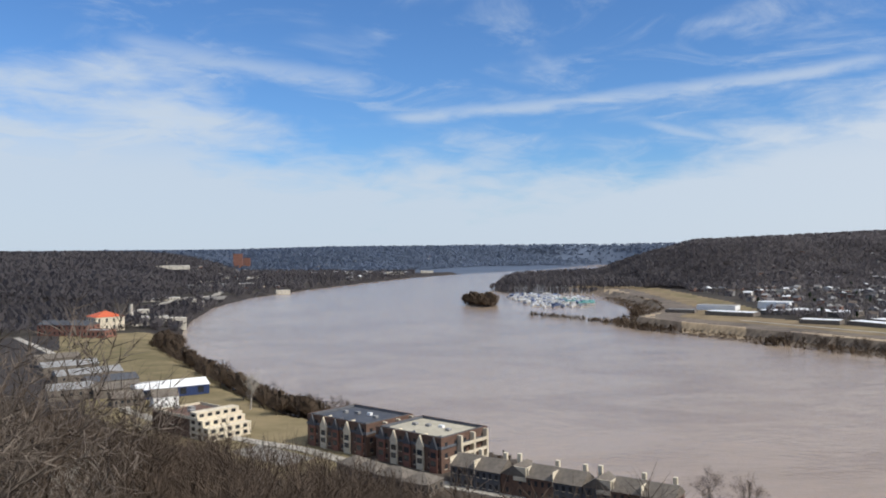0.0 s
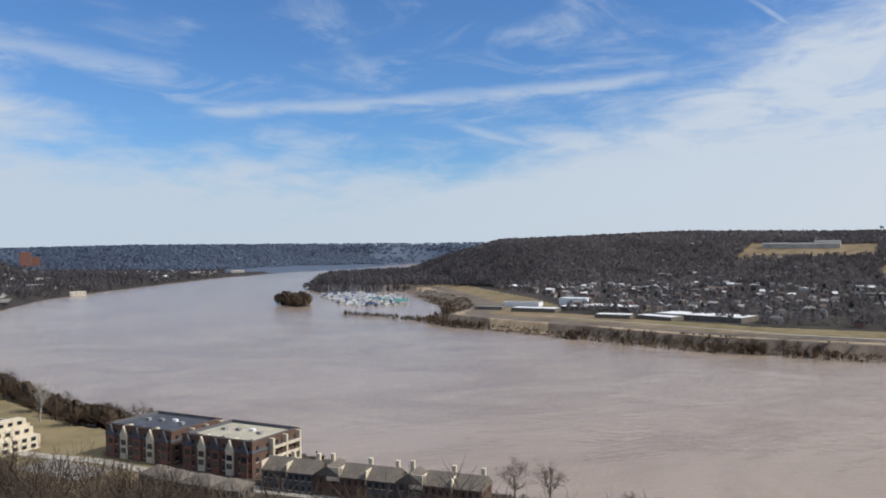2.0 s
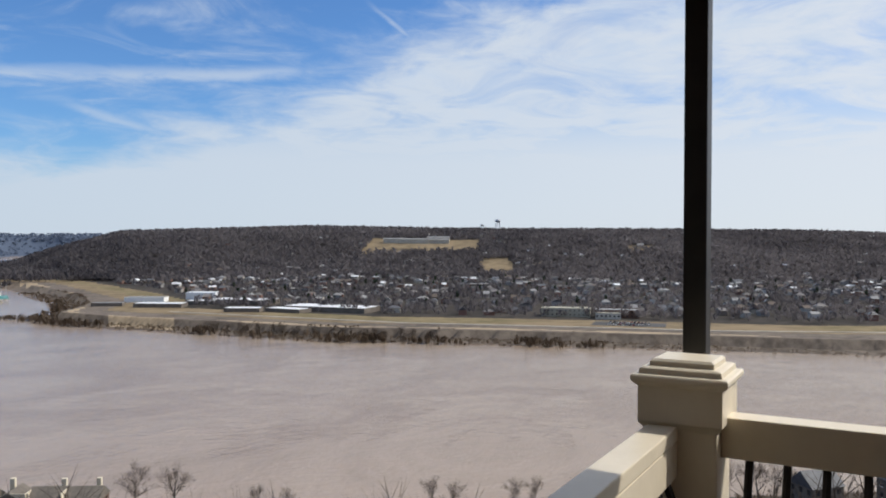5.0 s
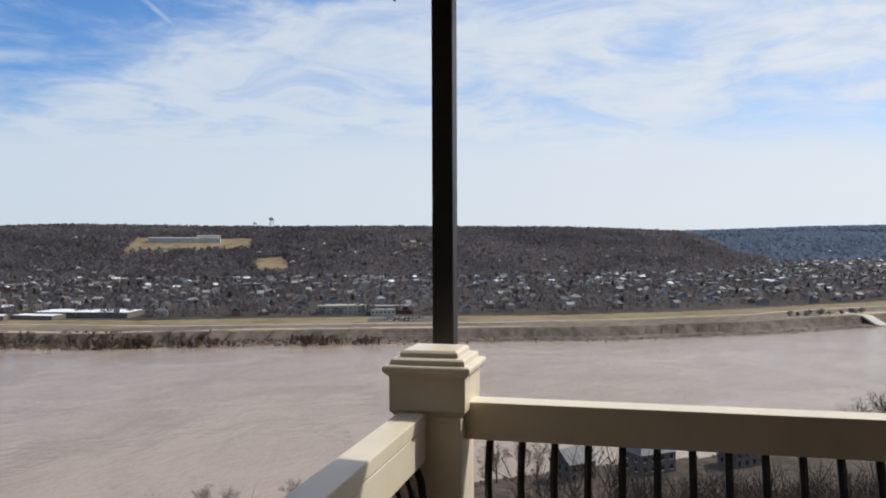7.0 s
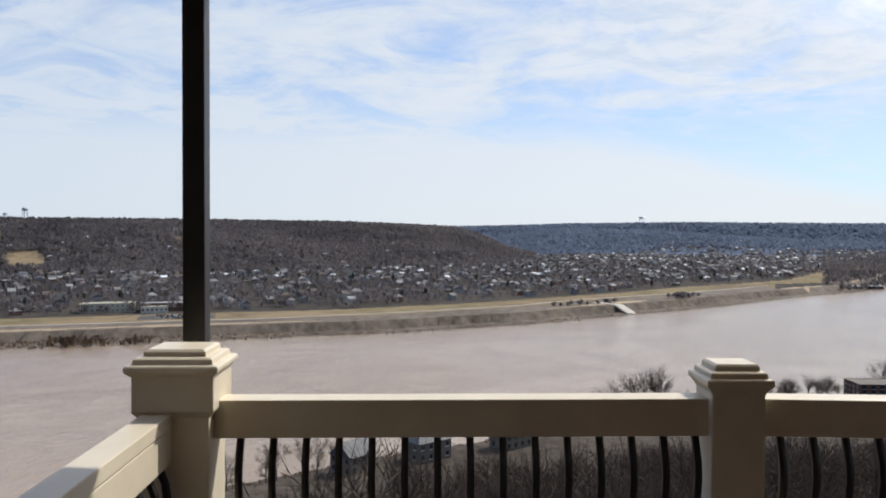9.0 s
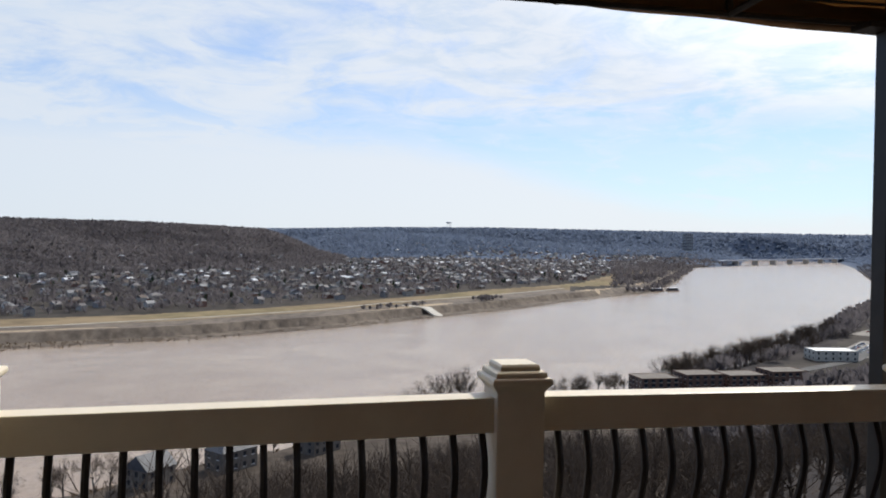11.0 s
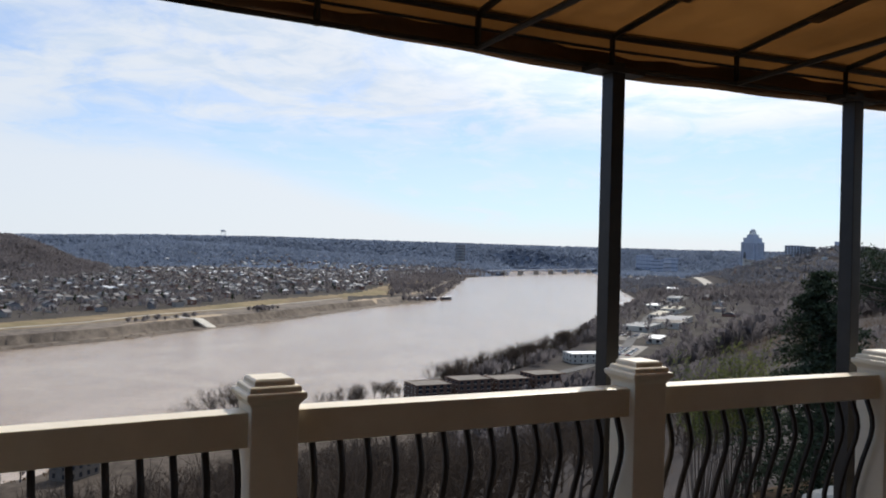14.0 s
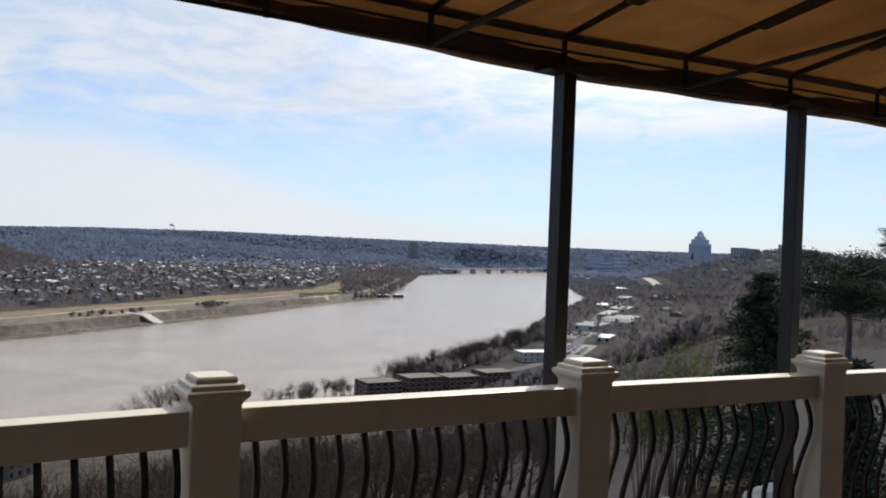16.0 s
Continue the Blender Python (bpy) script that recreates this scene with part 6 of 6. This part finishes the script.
# concrete frame under construction
cf = thing("unfinished_block", pose(-113, 375, land_at(-113, 375), 0, 0, -41), "stepped cream concrete block with open window holes", "building")
part("wall", box(bmesh.new(), -22, -11, -3, 10, 11, 8.5), M_DKBRICK, cf)
part("parapet", parapet_bm(34, 23, 8.4, 1.2), M_CREAM, cf)
for j, (x0, x1, hh2) in enumerate(((10.02, 15.5, 11.5), (15.52, 20.0, 8.5), (20.02, 24.5, 5.8))):
    part("bay", box(bmesh.new(), x0, -11, -3, x1, 11, hh2), M_CREAM, cf)
    for f in range(int(hh2 / 2.8)):
        for g in range(5):
            part("window", box(bmesh.new(), x1 - 0.03, -9.6 + g * 4.1, 0.8 + f * 2.8, x1 + 0.04, -7.4 + g * 4.1, 2.4 + f * 2.8), M_WINDOW, cf)
        part("window", box(bmesh.new(), x0 + 1.2, -11.05, 0.8 + f * 2.8, x1 - 1.2, -10.97, 2.4 + f * 2.8), M_WINDOW, cf)
for j in range(4):
    part("roof_unit", box(bmesh.new(), -18 + j * 6.5, -3 + (j % 2) * 4, 8.45, -15 + j * 6.5, -0.5 + (j % 2) * 4, 9.6), M_GREY, cf)

# --- terrace of town houses at the foot of the slope ---
ROWX = [(5.5 + 8.15 * n, 279.5 - 5.35 * n) for n in range(8)]
for j, (x, y) in enumerate(ROWX):
    black = j % 4 in (0, 1) and j < 6
    gab = "gable"
    rh = building("town_house", "dark terraced house with a pale chimney" if black else "brown brick terraced house with a shingle roof", "house", x + 3.2, y + 5.2, -33 + (90 if j % 3 == 2 else 0), 9.6, 11 if j % 3 != 2 else 9.8, 7.2 - 0.15 * (j % 3), M_DARKROOF if black else M_DKBRICK,
                  M_SHINGLE, gab, 3.4, floors=2, bays=4, end_bays=2, win=(1.0, 1.7), group="terraced houses", frames=M_CREAM if black else None)
    part("chimney", box(bmesh.new(), 2.6, 1.2, 6.5, 3.9, 2.5, 12.2, 0.05), M_CREAM, rh)
    part("party_wall", box(bmesh.new(), -5.1, -5.6, 5.5, -4.82, 0.0, 10.0), M_CREAM, rh)
for x, y, turn, w in ((-26, 292, -41, 12), (-17, 284, -35, 13), (-8, 276, -30, 11), (-33, 300, -41, 10)):
    building("low_house", "low house with grey roofs and white skylights", "house", x, y, turn, w, 10, 4.2, M_SHINGLE, M_SHINGLE, "hip", 2.6, floors=1, bays=3, end_bays=3, group="low houses")
# houses seen through the railing
building("house", "blue-grey house with a dark steep roof below the deck", "house", 250, 126, -20, 12, 10, 6.0, M_SHINGLE, M_DARKROOF, "gable", 4.5, floors=2, bays=3, end_bays=3)
building("house", "grey timber house with a bright skylit roof", "house", 273, 108, -30, 15, 10, 7, M_SHINGLE, M_DARKROOF, "hip", 3.5, floors=2, bays=4, end_bays=2, frames=M_WHITE)
building("house", "pale house among bare trees by the water", "house", 300, 84, -30, 14, 9, 6, M_SHINGLE, M_OROOF, "gable", 3.5, floors=2, bays=4, end_bays=2)

# --- condominiums and yards downstream on this side ---
for j in range(4):
    f = j / 3.0
    building("condominium", "brown stepped condominium with a flat dark roof", "condominium", 457 + 26 * f, -60 - 74 * f, -71 + 90, 17, 22, 7.4 + (j % 2) * 1.2 + f, M_DKBRICK, M_SHINGLE, floors=3, bays=4, end_bays=5, win=(2.0, 1.6), group="condominiums", frames=M_CONC, lip=0.3)
building("white_building", "white two-storey building with a flat roof", "building", 602, -200, -83 + 90, 18, 30, 7, M_CONC, M_WHITE, floors=2, bays=3, end_bays=6, lip=0.4)
for x, y, turn, w, d, h, rf in ((868, -352, -37, 60, 30, 6, M_GREY), (905, -400, -37, 46, 34, 7, M_SHINGLE), (960, -430, -35, 80, 36, 7, M_GREY), (1050, -452, -32, 90, 16, 6, M_TANROOF), (1140, -510, -32, 70, 26, 7, M_TANROOF), (1230, -520, -30, 60, 20, 6, M_WHITE), (745, -318, -30, 40, 14, 5, M_WHITE), (1420, -640, -30, 80, 22, 7, M_GREY), (1700, -760, -25, 90, 26, 8, M_WHITE)):
    building("yard_shed", "long low industrial shed with a pale roof", "shed", x, y, turn, w, d, h, M_CONC, rf, floors=1, bays=int(w / 10), end_bays=2, group="industrial sheds", win=(3, 3), lip=0.3)

car0 = thing("parked_car", Matrix(), "parked car on a pale lot", "car", "parked cars")
part("body", box(bmesh.new(), -2.2, -0.9, 0.35, 2.2, 0.9, 0.95, 0.12), M_CAR, car0)
part("cabin", box(bmesh.new(), -1.3, -0.78, 0.94, 1.1, 0.78, 1.5, 0.18), M_WINDOW, car0)
tb = mesh_of("wheel", tube(bmesh.new(), [(0, -0.11, 0), (0, 0.11, 0)], 0.33, sides=10), M_TYRE)
for wx, wy in ((-1.4, -0.82), (1.4, -0.82), (-1.4, 0.82), (1.4, 0.82)):
    o = new("wheel", tb)
    o.parent = car0
    o.location = (wx, wy, 0.33)
k2 = 0
for cx2, cy2, turn, nx, ny in ((668, -252, -30, 17, 4), (800, -310, -36, 8, 3), (640, 510, -55, 12, 5)):
    for i in range(nx):
        for j in range(ny):
            if rng.uniform() < 0.25:
                continue
            m = pose(cx2, cy2, land_at(cx2, cy2) + 0.12, 0, 0, turn) @ pose((i - nx / 2 + 0.5) * 3.4, (j - ny / 2 + 0.5) * 7.4, 0, 0, 0, 90 + rng.uniform(-3, 3))
            if k2 == 0:
                car0.matrix_world = m
            else:
                copy_thing(car0, m)
            k2 += 1

# --- bridge and city ---
br = thing("bridge", pose(3206, -687, WATER, 0, 0, math.degrees(math.atan2(-690, 849))), "long steel bridge on stone piers across the river", "bridge")
LEN = math.hypot(849, 690)
part("deck", box(bmesh.new(), -60, -11, 17, LEN + 60, 11, 20), M_STEEL, br)
for j in range(7):
    x = 60 + j * (LEN - 120) / 6
    part("pier", box(bmesh.new(), x - 5, -12, -4, x + 5, 12, 17, 0.5), M_CONC, br)
for s in (-11.5, 11.5):
    part("girder", box(bmesh.new(), -60, s - 0.5, 20, LEN + 60, s + 0.5, 22), M_STEEL, br)

tb2 = building("tower_block", "slim dark residential tower by the water", "tower block", 3752, -628, 15, 34, 34, 90, M_GREY, M_GREY, floors=7, bays=4, end_bays=4, win=(4, 6), base=land_at(3752, -628))


def crown_tower():
    """Office tower that steps in to an arched steel crown."""
    x, y = 2884 * 1.05, -1603 * 1.05
    ct = thing("crowned_tower", pose(x, y, -80, 0, 0, 20), "tall blue-grey office tower with an arched steel crown", "tower block")
    part("shaft", box(bmesh.new(), -31, -31, 0, 31, 31, 150, 0.5), M_TOWER, ct)
    part("upper_shaft", box(bmesh.new(), -25, -25, 150, 25, 25, 168, 0.5), M_TOWER, ct)
    part("top_shaft", box(bmesh.new(), -16, -16, 168, 16, 16, 180, 0.5), M_TOWER, ct)
    for j in range(12):
        a2 = j * 3.1416 / 12
        pts = []
        for f in np.linspace(-1, 1, 9):
            r3 = 14 * f
            pts.append((math.cos(a2) * r3, math.sin(a2) * r3, 178 + 24 * math.sqrt(max(0, 1 - f * f))))
        part("crown_rib", tube(bmesh.new(), pts, 0.9, sides=4), M_STEEL, ct)
    for z2, r3 in ((184, 13.5), (190, 12.0), (196, 9.2)):
        part("crown_ring", tube(bmesh.new(), [(math.cos(i * 0.2618) * r3, math.sin(i * 0.2618) * r3, z2) for i in range(25)], 0.7, sides=4, cap=False), M_STEEL, ct)
    me = mesh_of("window_strip", box(bmesh.new(), -0.9, -0.1, 4, 0.9, 0.1, 146), M_WINDOW)
    for s in range(4):
        for j in range(8):
            o = new("window_strip", me)
            o.parent = ct
            o.matrix_local = pose(0, 0, 0, 0, 0, 90 * s) @ pose(-26 + j * 7.4, -31.08, 0)


crown_tower()
for az2, d, w, top, lab in ((-124.4, 3500, 46, 1.25, "domed grey office tower behind the hill"), (-113.9, 3900, 50, -0.05, "grey office block near the bridge"), (-113.0, 3850, 42, -0.2, "dark office block by the river"), (-112.2, 4300, 70, 0.1, "stadium stand block with a bright roof"), (-121.6, 2500, 40, 0.95, "apartment block on the hill crest"), (-122.4, 2450, 30, 0.9, "brick block on the hill crest")):
    a2 = radians(az2)
    x, y = -math.sin(a2) * d, math.cos(a2) * d
    z0 = land_at(x, y)
    h = 1.6 + d * math.tan(radians(top)) - z0
    if h > 6:
        building("office_block", lab, "tower block", x, y, 20, w, w * 0.8, h, M_TOWER, M_WHITE if "bright" in lab else M_GREY, floors=4, bays=4, end_bays=3, win=(6, 5), group="downtown blocks", base=z0)
ch = thing("church", pose(2250, -1245, land_at(2250, -1245), 0, 0, 30), "stone hill church with a slim dark spire", "church")
part("nave", box(bmesh.new(), -15, -7, -4, 15, 7, 13), M_CONC, ch)
part("roof", roof_bm(30, 14, 13, "gable", 7), M_DARKROOF, ch)
part("tower", box(bmesh.new(), 15.1, -4, -4, 23, 4, 24), M_CONC, ch)
part("spire", tube(bmesh.new(), [(19, 0, 24), (19, 0, 50)], 5, 0.1, sides=8), M_DARKROOF, ch)

# cleared ground on the far slopes: pale retaining wall of the cut, boulders by the deck
for x, y, r0 in ((17.5, -12.2, 0.7), (19.5, -14.6, 0.5), (16.4, -11.9, 0.35), (21.0, -11.2, 0.5), (15.2, -9.4, 0.4), (18.4, -13.6, 0.4), (14.1, -10.6, 0.3)):
    bm = bmesh.new()
    bmesh.ops.create_icosphere(bm, subdivisions=3, radius=r0)
    for v in bm.verts:
        v.co *= 1 + 0.28 * noise.noise(v.co * 2.2 / r0 + Vector((x, y, 0)))
        v.co.z *= 0.6
    b3 = tagged(new("boulder", mesh_of("boulder", bm, M_CONC)), "pale rounded boulder on the mulched bank", "rock", "boulders")
    b3.location = (x, y, land_at(x, y) + r0 * 0.15)
